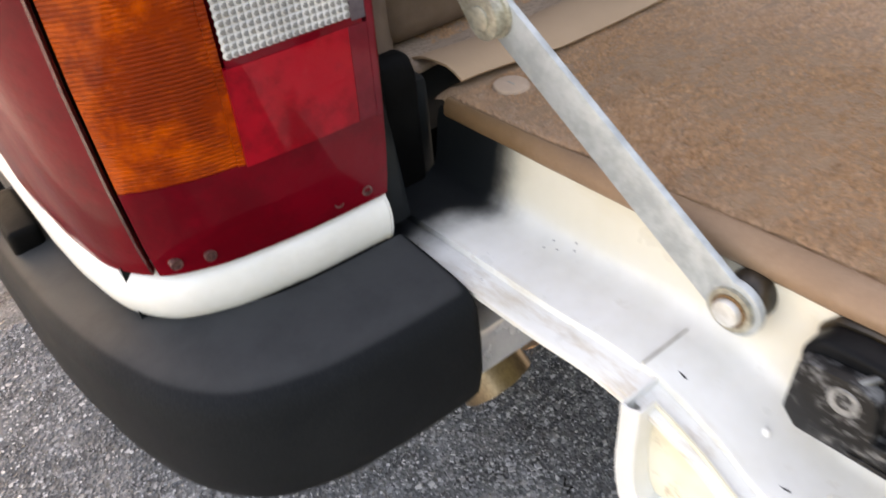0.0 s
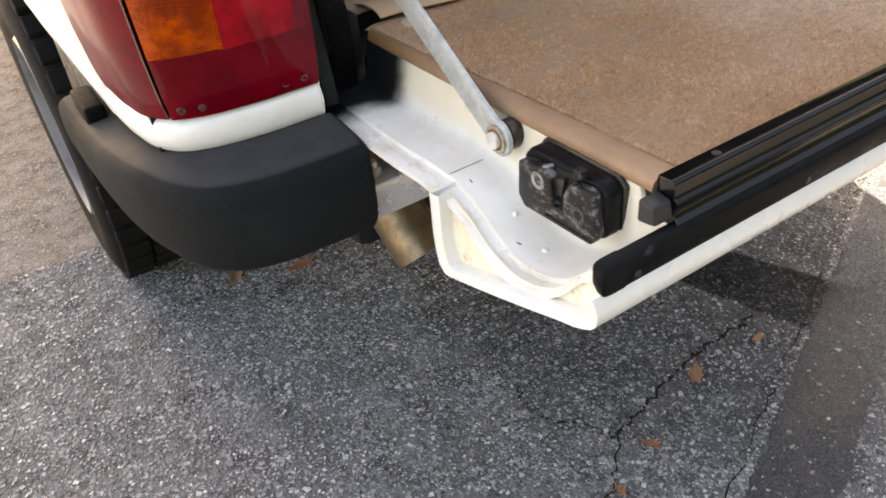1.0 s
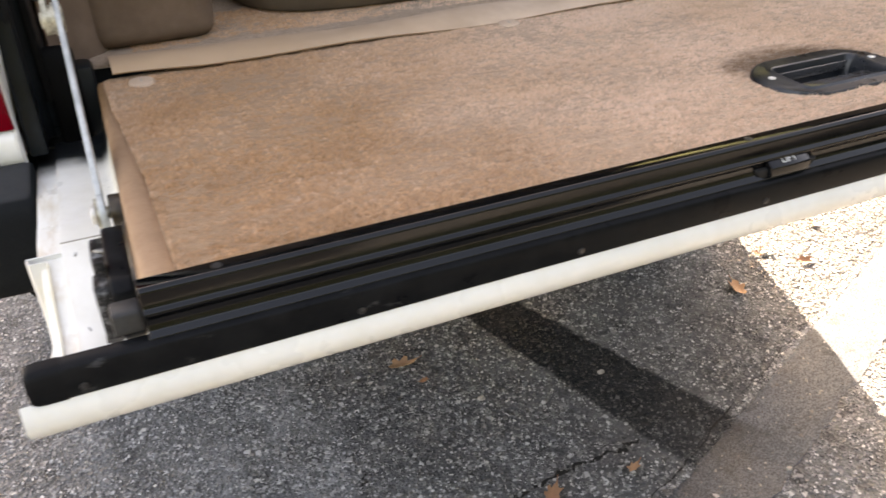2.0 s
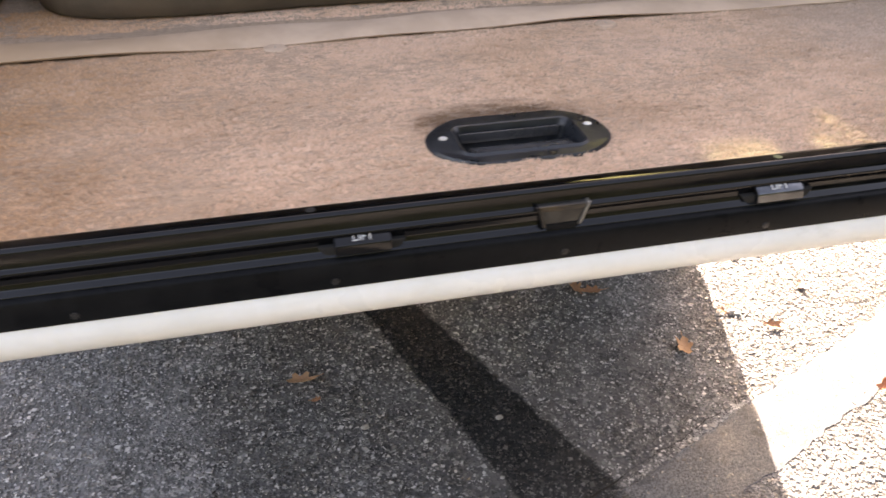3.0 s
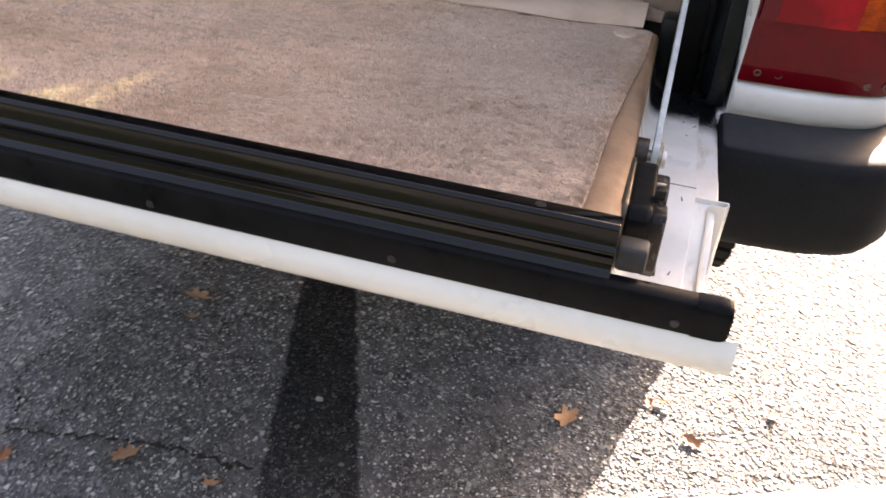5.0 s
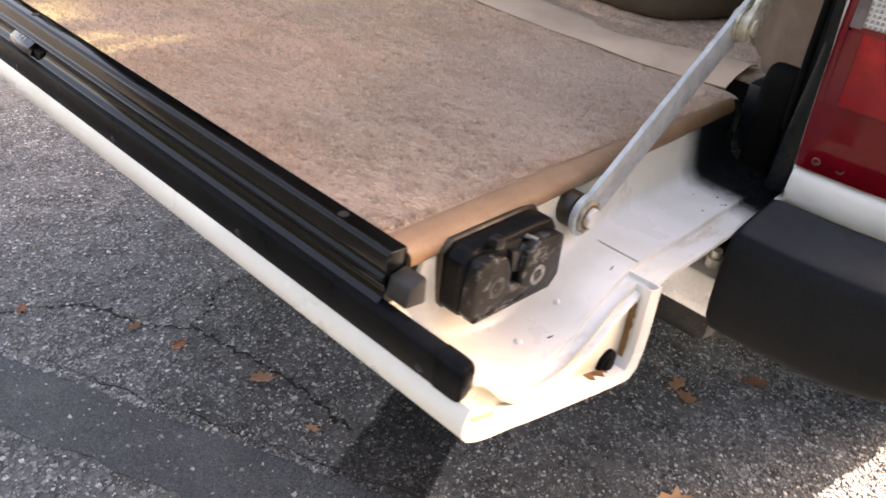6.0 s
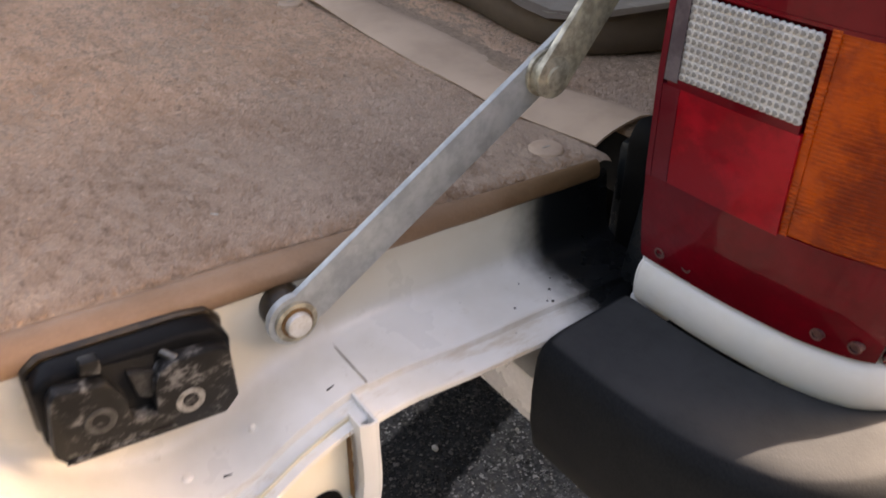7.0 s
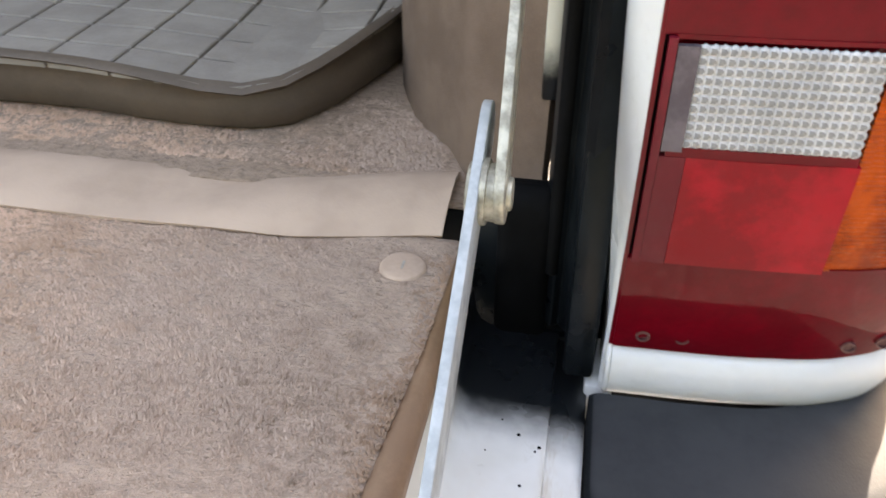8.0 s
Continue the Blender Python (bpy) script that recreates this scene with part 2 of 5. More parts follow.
# scuffed latch plastic: pale rub marks on the raised faces
latch_mat = Mat("scuffed_latch")
lm = latch_mat
lm_scuff = lm.math("MULTIPLY", lm.ramp(lm.noise(80, 7, 0.75, (1, 0.75, 1.25)), 0.50, 0.63), lm.ramp(lm.noise(38, 3), 0.39, 0.50))
lm.set(Base_Color=lm.mix(lm.math("MULTIPLY", lm_scuff, 0.55), lm.mix(lm.noise(90), (0.006, 0.006, 0.0065), (0.016, 0.0158, 0.015)), (0.27, 0.27, 0.265)))
lm.set(Specular_IOR_Level=0.2, Roughness=lm.ramp(lm_scuff, 0, 1, 0.42, 0.7)).bump(lm.noise(260, 4), 0.2, 0.0006)

# cut-pile carpet
def carpet_mat(name, a, b, worn, rubbed=False):
    m = Mat(name)
    tuft = m.noise(260, 4, 0.75, (0.6, 1, 1))
    patch = m.noise(11, 4, 0.65, (0.6, 1.4, 1))
    mid = m.noise(70, 4, 0.7, (0.45, 1.2, 1))
    c = m.mix(m.ramp(patch, 0.3, 0.7), a, b)
    c = m.mix(m.math("MULTIPLY", m.ramp(mid, 0.50, 0.72), 0.55), c, worn)
    c = m.mix(m.math("MULTIPLY", m.ramp(tuft, 0.52, 0.36), 0.62), c, tuple(v * 0.35 for v in a))
    if rubbed:
        side_tone = m.math("ADD", m.axis(0), m.math("MULTIPLY", m.math("SUBTRACT", m.noise(6, 4), 0.5), 0.35))
        c = m.mix(m.ramp(side_tone, -0.15, -0.52, 0.0, 0.9), c, (0.32, 0.18, 0.09))
        c = m.mix(m.ramp(side_tone, 0.30, 0.55, 0.0, 0.5), c, (0.42, 0.33, 0.26))
        dx = m.math("DIVIDE", m.math("SUBTRACT", m.axis(0), -0.004), 0.082)
        dy = m.math("DIVIDE", m.math("ADD", m.axis(1), 0.128), 0.052)
        far = m.math("ADD", m.math("MULTIPLY", dx, dx), m.math("MULTIPLY", dy, dy))
        far = m.math("ADD", far, m.math("MULTIPLY", m.math("SUBTRACT", m.noise(120, 4, 0.7, (0.25, 1, 1)), 0.5), 1.6))
        c = m.mix(m.math("MULTIPLY", m.ramp(far, 1.0, 0.25), 0.85), c, (0.085, 0.042, 0.016))
    m.set(Base_Color=c, Roughness=0.95, Sheen_Weight=0.35, Sheen_Roughness=0.5, Sheen_Tint=(0.8, 0.62, 0.5))
    m.bump(tuft, 1.0, 0.005).bump(mid, 0.6, 0.005)
    return m


def tuft_mat(name, a, b, dark):
    """Single yarn tufts, each its own shade, in brushed patches."""
    m = Mat(name)
    r = m.node("ShaderNodeNewGeometry").outputs["Random Per Island"]
    patch, mid = m.noise(9, 4, 0.65, (0.6, 1.3, 1)), m.noise(48, 4, 0.7, (0.5, 1.1, 1))
    c = m.mix(r, a, b)
    side_tone = m.math("ADD", m.axis(0), m.math("MULTIPLY", m.math("SUBTRACT", m.noise(6, 4), 0.5), 0.35))
    c = m.mix(m.ramp(side_tone, -0.15, -0.52, 0.0, 0.9), c, m.mix(r, (0.66, 0.36, 0.18), (0.34, 0.17, 0.075)))
    c = m.mix(m.ramp(side_tone, 0.30, 0.55, 0.0, 0.5), c, m.mix(r, (0.56, 0.455, 0.375), (0.36, 0.285, 0.23)))
    c = m.mix(m.math("MULTIPLY", m.ramp(mid, 0.51, 0.66), 0.34), c, dark)
    c = m.mix(m.math("MULTIPLY", m.ramp(patch, 0.45, 0.72), 0.30), c, dark)
    blotch = m.math("MULTIPLY", m.ramp(m.noise(26, 3, 0.55, (0.8, 1.1, 1)), 0.50, 0.64), m.ramp(m.axis(0), -0.1, 0.45, 0.1, 0.32))
    c = m.mix(blotch, c, dark)
    clump = m.math("MULTIPLY", m.ramp(m.noise(95, 3, 0.6, (0.8, 1.1, 1)), 0.53, 0.62), m.ramp(m.math("SUBTRACT", m.axis(0), m.math("MULTIPLY", m.axis(1), 0.8)), 0.42, 0.74, 0.06, 0.62))
    c = m.mix(clump, c, tuple(v * 0.6 for v in dark))
    fleck = m.math("MULTIPLY", m.ramp(m.noise(150, 3, 0.6, (0.5, 1, 1)), 0.56, 0.64), m.ramp(m.noise(7, 3), 0.36, 0.56))
    c = m.mix(m.math("MULTIPLY", fleck, 0.5), c, tuple(v * 0.5 for v in dark))
    right_tone = m.math("ADD", m.axis(0), m.math("MULTIPLY", m.math("SUBTRACT", m.noise(5, 4, 0.6), 0.5), 0.45))
    c = m.mix(m.ramp(right_tone, 0.38, 0.62, 0.0, 0.5), c, m.mix(r, (0.42, 0.325, 0.26), (0.30, 0.23, 0.18)))
    rim = m.math("ADD", m.math("ABSOLUTE", m.axis(0)), m.math("MULTIPLY", m.math("SUBTRACT", m.noise(60, 4), 0.5), 0.03))
    c = m.mix(m.ramp(rim, 0.606, 0.632, 0.0, 0.6), c, dark)
    dx = m.math("DIVIDE", m.math("SUBTRACT", m.axis(0), -0.004), 0.086)
    dy = m.math("DIVIDE", m.math("ADD", m.axis(1), 0.126), 0.056)
    far = m.math("ADD", m.math("MULTIPLY", dx, dx), m.math("MULTIPLY", dy, dy))
    far = m.math("ADD", far, m.math("MULTIPLY", m.math("SUBTRACT", m.noise(120, 4, 0.7, (0.25, 1, 1)), 0.5), 1.8))
    c = m.mix(m.math("MULTIPLY", m.ramp(far, 1.2, 0.3), 0.82), c, (0.11, 0.052, 0.02))
    m.set(Base_Color=c, Roughness=0.9, Specular_IOR_Level=0.2, Sheen_Weight=0.6, Sheen_Roughness=0.4, Sheen_Tint=(0.85, 0.66, 0.54))
    return m


tufts = tuft_mat("carpet_tufts", (0.90, 0.615, 0.435), (0.71, 0.465, 0.32), (0.47, 0.29, 0.18))
carpet = carpet_mat("brown_carpet", (0.60, 0.40, 0.275), (0.52, 0.34, 0.23), (0.32, 0.20, 0.13), True)
floor_carpet = carpet_mat("floor_carpet", (0.40, 0.28, 0.195), (0.33, 0.23, 0.16), (0.19, 0.13, 0.09))


def lens_mat(name, col, deep, ribs=0, depth=0.0):
    """Coloured lamp plastic: glossy outside, moulded optics and a mottled reflector behind."""
    m = Mat(name)
    big, small = m.noise(22, 3), m.noise(130, 3, 0.7)
    fac = m.math("ADD", m.math("MULTIPLY", big, 0.7), m.math("MULTIPLY", small, 0.3))
    m.set(Base_Color=m.mix(m.ramp(fac, 0.40, 0.60), col, deep), Roughness=0.3, Specular_IOR_Level=0.06)
    m.set(Coat_Weight=0.28, Coat_Roughness=0.04)
    if ribs:
        w = m.node("ShaderNodeTexWave", bands_direction="Z")
        w.inputs["Scale"].default_value = ribs
        w.inputs["Distortion"].default_value = 1.5
        m.link(m.coord, w.inputs[0])
        patchy = m.math("MULTIPLY", w.outputs[1], m.ramp(m.noise(34, 3), 0.42, 0.62, 0.1, 1.0))
        m.bump(patchy, depth, 0.002).bump(m.voronoi(300), depth * 0.5, 0.001)
    else:
        m.bump(m.voronoi(240), 0.08, 0.001)
    return m


lens_red = lens_mat("red_lens", (0.36, 0.004, 0.013), (0.21, 0.0016, 0.007))
lens_dark = lens_mat("deep_red_lens", (0.150, 0.0009, 0.0065), (0.108, 0.0006, 0.0045))
lens_rim = lens_mat("clear_red_rim", (0.165, 0.011, 0.020), (0.115, 0.007, 0.013))
lens_amber = lens_mat("amber_lens", (0.49, 0.064, 0.0007), (0.22, 0.021, 0.0004), 130, 0.6)
lens_side_red = lens_mat("side_red_lens", (0.15, 0.001, 0.006), (0.105, 0.0006, 0.0045))
lens_clear = Mat("clear_prism_lens")
lens_clear.set(Base_Color=lens_clear.mix(lens_clear.noise(60), (0.25, 0.25, 0.247), (0.16, 0.16, 0.16)), Roughness=0.25, Metallic=0.0, Coat_Weight=0.25)
prism_ridge = plain("prism_ridge", (0.56, 0.56, 0.55), (0.40, 0.40, 0.395), 0.25, 60)
lamp_bead = plain("lamp_bead", (0.10, 0.014, 0.012), (0.04, 0.006, 0.005), 0.12, 40, coat=1.0)
lens_smoke = plain("grey_lens_margin", (0.075, 0.06, 0.07), (0.13, 0.11, 0.12), 0.25, 30, coat=0.2, spec=0.15)


# stone-chip asphalt, a dark band across it
def dark_band(m):
    """1 inside the dark band that runs over the ground, 0 outside; it widens towards the trench repair and ends on it.
    """
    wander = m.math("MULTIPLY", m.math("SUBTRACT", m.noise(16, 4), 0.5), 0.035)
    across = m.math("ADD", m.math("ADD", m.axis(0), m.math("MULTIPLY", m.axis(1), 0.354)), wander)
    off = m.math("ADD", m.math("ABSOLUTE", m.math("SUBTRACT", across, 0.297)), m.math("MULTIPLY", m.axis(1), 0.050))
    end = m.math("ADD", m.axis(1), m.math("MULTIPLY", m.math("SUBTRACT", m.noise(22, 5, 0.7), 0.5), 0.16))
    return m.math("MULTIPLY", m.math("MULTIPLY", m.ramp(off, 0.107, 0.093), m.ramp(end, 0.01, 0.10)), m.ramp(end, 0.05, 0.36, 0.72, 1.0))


def gate_shade(m):
    """1 on the ground round the tailgate, painted darker for its shade, 0 beyond, with a ragged edge."""
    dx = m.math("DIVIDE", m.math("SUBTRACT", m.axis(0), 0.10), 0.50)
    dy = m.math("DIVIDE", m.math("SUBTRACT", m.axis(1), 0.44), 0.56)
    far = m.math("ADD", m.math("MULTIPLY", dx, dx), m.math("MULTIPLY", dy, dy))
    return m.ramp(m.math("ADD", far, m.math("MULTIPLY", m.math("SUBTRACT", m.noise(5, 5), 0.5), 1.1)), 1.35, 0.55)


def stain(m):
    """Old oil and dirt blotches."""
    return m.math("MULTIPLY", m.ramp(m.noise(26, 6, 0.75), 0.50, 0.66), m.ramp(m.noise(5, 3), 0.38, 0.62))


def sun_side(m):
    """Distance across the parking place with a wandering edge; the sunlit side is painted less pale to tone down the
    sun.
    """
    return m.math("ADD", m.axis(0), m.math("MULTIPLY", m.math("SUBTRACT", m.noise(3, 5, 0.6), 0.5), 0.9))


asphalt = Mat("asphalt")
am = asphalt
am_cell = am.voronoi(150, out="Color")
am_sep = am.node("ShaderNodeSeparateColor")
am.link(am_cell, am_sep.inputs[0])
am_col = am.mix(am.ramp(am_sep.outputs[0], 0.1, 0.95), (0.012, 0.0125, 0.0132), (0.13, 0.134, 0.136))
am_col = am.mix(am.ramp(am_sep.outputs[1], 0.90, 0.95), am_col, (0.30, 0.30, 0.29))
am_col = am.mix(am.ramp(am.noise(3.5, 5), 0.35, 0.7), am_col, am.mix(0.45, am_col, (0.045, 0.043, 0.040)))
# shade round the tailgate painted into the ground colour, paler beyond
am_col = am.mix(am.math("MULTIPLY", gate_shade(am), 0.44), am.mix(am.math("MULTIPLY", am.ramp(am.noise(14, 4), 0.3, 0.7, 0.2, 0.8), am.ramp(sun_side(am), 0.50, 1.0, 1.0, 0.4)), am_col, (0.225, 0.232, 0.237)), (0.020, 0.0208, 0.0215))
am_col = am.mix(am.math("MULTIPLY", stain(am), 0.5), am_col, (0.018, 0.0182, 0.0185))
am_col = am.mix(am.math("MULTIPLY", dark_band(am), 0.82), am_col, (0.0052, 0.0062, 0.0074))
am.set(Specular_IOR_Level=am.ramp(dark_band(am), 0.0, 1.0, 0.3, 0.08))
am.set(Base_Color=am_col, Roughness=am.math("SUBTRACT", am.ramp(am.noise(60), 0.3, 0.7, 0.70, 0.95), am.math("MULTIPLY", dark_band(am), 0.1)))
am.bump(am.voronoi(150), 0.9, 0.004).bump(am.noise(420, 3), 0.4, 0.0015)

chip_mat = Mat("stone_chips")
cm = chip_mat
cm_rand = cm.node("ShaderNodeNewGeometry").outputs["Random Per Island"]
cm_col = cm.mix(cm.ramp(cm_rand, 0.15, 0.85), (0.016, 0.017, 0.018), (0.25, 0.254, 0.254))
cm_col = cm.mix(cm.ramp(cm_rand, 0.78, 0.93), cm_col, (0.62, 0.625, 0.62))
cm_col = cm.mix(cm.math("MULTIPLY", gate_shade(cm), 0.57), cm.mix(cm.math("MULTIPLY", cm.ramp(cm.noise(10, 5, 0.7), 0.36, 0.64, 0.1, 0.6), cm.ramp(sun_side(cm), 0.50, 1.0, 1.0, 0.3)), cm_col, (0.42, 0.43, 0.438)), cm.mix(0.42, cm_col, (0.013, 0.013, 0.013)))
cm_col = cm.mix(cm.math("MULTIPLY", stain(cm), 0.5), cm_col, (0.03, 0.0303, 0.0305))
cm_col = cm.mix(cm.math("MULTIPLY", dark_band(cm), 0.80), cm_col, (0.0036, 0.0044, 0.0054))
cm.set(Specular_IOR_Level=cm.ramp(dark_band(cm), 0.0, 1.0, 0.35, 0.06))
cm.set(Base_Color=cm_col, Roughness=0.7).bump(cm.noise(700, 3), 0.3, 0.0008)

patch_mat = Mat("asphalt_patch")
pm = patch_mat
pm_grain = pm.ramp(pm.noise(260, 4, 0.7), 0.36, 0.68)
# strip paler towards the right, the sun's brightness there painted into its colour
pm_sunward = pm.ramp(pm.math("ADD", pm.axis(0), pm.math("MULTIPLY", pm.math("SUBTRACT", pm.noise(7, 5, 0.7), 0.5), 0.3)), 0.02, 0.42)
pm_col = pm.mix(pm_sunward, pm.mix(pm_grain, (0.018, 0.023, 0.029), (0.082, 0.100, 0.122)), pm.mix(pm_grain, (0.042, 0.051, 0.062), (0.155, 0.182, 0.214)))
pm_col = pm.mix(pm.math("MULTIPLY", pm.ramp(pm.noise(22, 5, 0.7), 0.5, 0.7), 0.55), pm_col, (0.026, 0.027, 0.029))
pm_col = pm.mix(pm.ramp(pm.voronoi(95), 0.16, 0.10, 0.0, 0.7), pm_col, pm.mix(pm.noise(40), (0.05, 0.058, 0.067), (0.24, 0.27, 0.30)))
pm_wet = pm.ramp(pm.noise(6, 5, 0.7), 0.46, 0.60)
pm_col = pm.mix(pm.math("MULTIPLY", dark_band(pm), 0.6), pm_col, (0.010, 0.0102, 0.0105))
pm.set(Base_Color=pm_col, Specular_IOR_Level=pm.ramp(pm_sunward, 0.0, 1.0, 0.45, 0.10), Roughness=pm.ramp(pm_wet, 0.0, 1.0, 0.62, 0.40))
pm.bump(pm.noise(300, 4), 0.7, 0.002).bump(pm.noise(60, 6, 0.8), 0.4, 0.003)

blocker_mat = Mat("light_blocker")
hm = blocker_mat
hm.set(Base_Color=hm.mix(hm.ramp(hm.noise(5, 6, 0.75), 0.35, 0.65), (0.009, 0.014, 0.008), (0.030, 0.040, 0.022)), Roughness=0.8, Specular_IOR_Level=0.2)
hm.bump(hm.noise(9, 6, 0.8), 1.0, 0.1)

crack_mat = plain("crack_dark", (0.003, 0.003, 0.003), (0.012, 0.011, 0.010), 0.95, 90, bump=0.6)
leaf_mat = Mat("dry_leaf")
lf = leaf_mat
lf_rand = lf.node("ShaderNodeObjectInfo").outputs["Random"]
lf.set(Base_Color=lf.mix(lf.noise(90, 4), lf.mix(lf_rand, (0.40, 0.15, 0.07), (0.46, 0.28, 0.16)), lf.mix(lf_rand, (0.15, 0.065, 0.036), (0.27, 0.165, 0.10))), Roughness=0.75)
lf.bump(lf.noise(240, 4), 0.5, 0.001)
edge_paint = Mat("jamb_edge_paint")
ep = edge_paint
ep_fade = ep.ramp(ep.math("ADD", ep.axis(2), ep.math("MULTIPLY", ep.noise(70, 4), 0.03)), 0.985, 0.955)
ep.set(Base_Color=ep.mix(ep_fade, ep.mix(ep.noise(25), (0.74, 0.72, 0.62), (0.62, 0.58, 0.44)), (0.003, 0.0033, 0.0037)), Roughness=0.4)
pebble_mat = plain("pale_stone", (0.36, 0.35, 0.33), (0.24, 0.235, 0.22), 0.7, 120, bump=0.5)


# ---- mesh helpers ----
def group_thing(name, label, category, group="", kind=""):
    return tagged(new(name), label, category, group, kind)


def finish(me, mats, angle=35):
    for m in mats if isinstance(mats, (list, tuple)) else [mats]:
        me.materials.append(m.m)
    me.polygons.foreach_set("use_smooth", [True] * len(me.polygons))
    me.set_sharp_from_angle(angle=radians(angle))


def part(name, bm, mat, parent=None, label="", angle=35):
    """Links a bmesh as one mesh object under a thing or a part."""
    bmesh.ops.recalc_face_normals(bm, faces=bm.faces)
    me = bpy.data.meshes.new(name)
    bm.to_mesh(me)
    bm.free()
    finish(me, mat, angle)
    ob = new(name, me)
    ob.parent = parent
    if label:
        tagged(ob, label)
    return ob


def flip(bm, side):
    """Mirrors a bmesh that was drawn for the car's right side."""
    if side < 0:
        bmesh.ops.scale(bm, vec=(-1, 1, 1), verts=bm.verts)
        bmesh.ops.reverse_faces(bm, faces=bm.faces)
    return bm


def join(*bms):
    out = bmesh.new()
    for b in bms:
        me = bpy.data.meshes.new("tmp")
        b.to_mesh(me)
        b.free()
        out.from_mesh(me)
        bpy.data.meshes.remove(me)
    return out


def soften(bm, r, seg=2, angle=25):
    """Rounds the sharp edges of a bmesh."""
    edges = [e for e in bm.edges if len(e.link_faces) == 2 and e.calc_face_angle(0) > radians(angle)]
    if r > 0 and edges:
        bmesh.ops.bevel(bm, geom=edges, offset=r, segments=seg, affect="EDGES", profile=0.5, clamp_overlap=True)
    return bm


def box(x0, x1, y0, y1, z0, z1, r=0.0, seg=2):
    bm = bmesh.new()
    bmesh.ops.create_cube(bm, size=1, matrix=Matrix.Translation(((x0 + x1) / 2, (y0 + y1) / 2, (z0 + z1) / 2)) @ Matrix.Diagonal((abs(x1 - x0), abs(y1 - y0), abs(z1 - z0), 1)))
    return soften(bm, r, seg)


def prism(pts, axis, a, b, r=0.0, seg=2):
    """A polygon drawn in the two other axes (in their order), drawn out along one axis from a to b."""
    bm = bmesh.new()

    def at(p, w):
        q = list(p)
        q.insert(axis, w)
        return bm.verts.new(q)

    lo, hi = [at(p, a) for p in pts], [at(p, b) for p in pts]
    n = len(pts)
    bm.faces.new(lo[::-1])
    bm.faces.new(hi)
    for i in range(n):
        bm.faces.new((lo[i], lo[(i + 1) % n], hi[(i + 1) % n], hi[i]))
    bmesh.ops.recalc_face_normals(bm, faces=bm.faces)
    return soften(bm, r, seg)


def loft(rows, closed=False, caps=False, wrap=False):
    """A skin through rows of points. closed: each row is a loop; wrap: the last row meets the first; caps: ends shut."""
    bm = bmesh.new()
    vs = [[bm.verts.new(p) for p in row] for row in rows]
    n = len(rows[0])
    for a, b in zip(vs, vs[1:] + (vs[:1] if wrap else [])):
        for i in range(n if closed else n - 1):
            bm.faces.new((a[i], a[(i + 1) % n], b[(i + 1) % n], b[i]))
    if caps:
        bm.faces.new(vs[0][::-1])
        bm.faces.new(vs[-1])
    bmesh.ops.recalc_face_normals(bm, faces=bm.faces)
    return bm


def sheet(rows, thick):
    """An open skin through rows of points, given thickness."""
    bm = loft(rows)
    bmesh.ops.solidify(bm, geom=bm.faces[:], thickness=thick)
    bmesh.ops.recalc_face_normals(bm, faces=bm.faces)
    return bm


def rod(p, q, r0, r1=None, seg=24, r=0.0):
    p, q = Vector(p), Vector(q)
    bm = bmesh.new()
    m = Matrix.Translation((p + q) / 2) @ (q - p).to_track_quat("Z", "Y").to_matrix().to_4x4()
    bmesh.ops.create_cone(bm, cap_ends=True, segments=seg, radius1=r0, radius2=r0 if r1 is None else r1, depth=(q - p).length, matrix=m)
    return soften(bm, r, 2, 40)


def pipe(p, q, ro, ri, seg=32):
    """A hollow tube."""
    p, q = Vector(p), Vector(q)
    rot = (q - p).to_track_quat("Z", "Y").to_matrix()
    ring = lambda c, r: [c + rot @ Vector((r * math.cos(2 * math.pi * i / seg), r * math.sin(2 * math.pi * i / seg), 0)) for i in range(seg)]
    return loft([ring(p, ro), ring(q, ro), ring(q, ri), ring(p, ri)], closed=True, wrap=True)


def arc_points(cx, cy, r, a0, a1, n):
    return [(cx + r * math.cos(radians(a0 + (a1 - a0) * i / n)), cy + r * math.sin(radians(a0 + (a1 - a0) * i / n))) for i in range(n + 1)]


def rounded(x0, x1, y0, y1, r, n=5):
    """A rounded rectangle as a loop of points."""
    return (arc_points(x1 - r, y1 - r, r, 0, 90, n) + arc_points(x0 + r, y1 - r, r, 90, 180, n)
            + arc_points(x0 + r, y0 + r, r, 180, 270, n) + arc_points(x1 - r, y0 + r, r, 270, 360, n))


def smooth_line(keys, n):
    """n + 1 points on a smooth curve through the keys (any dimension)."""
    k = np.array(keys, float)
    s = np.r_[0, np.cumsum(np.linalg.norm(np.diff(k, axis=0), axis=1))]
    tan = np.gradient(k, s, axis=0)
    out = []
    for u in np.linspace(0, s[-1], n + 1):
        i = min(int(np.searchsorted(s, u, "right")) - 1, len(s) - 2)
        h = s[i + 1] - s[i]
        t = (u - s[i]) / h
        out.append((2 * t**3 - 3 * t**2 + 1) * k[i] + (t**3 - 2 * t**2 + t) * h * tan[i] + (-2 * t**3 + 3 * t**2) * k[i + 1] + (t**3 - t**2) * h * tan[i + 1])
    return [tuple(map(float, p)) for p in out]


def offset_path(path, d):
    """A plan path moved to its right-hand side by d (towards the outside of the car's right rear corner)."""
    p = np.array(path, float)
    t = np.gradient(p, axis=0)
    t /= np.linalg.norm(t, axis=1)[:, None]
    return p + d * np.stack([t[:, 1], -t[:, 0]], 1)


def swept(path, section):
    """A skin: the section (offset, height) carried along a plan path."""
    return [[(float(x), float(y), z) for x, y in offset_path(path, d)] for d, z in section]


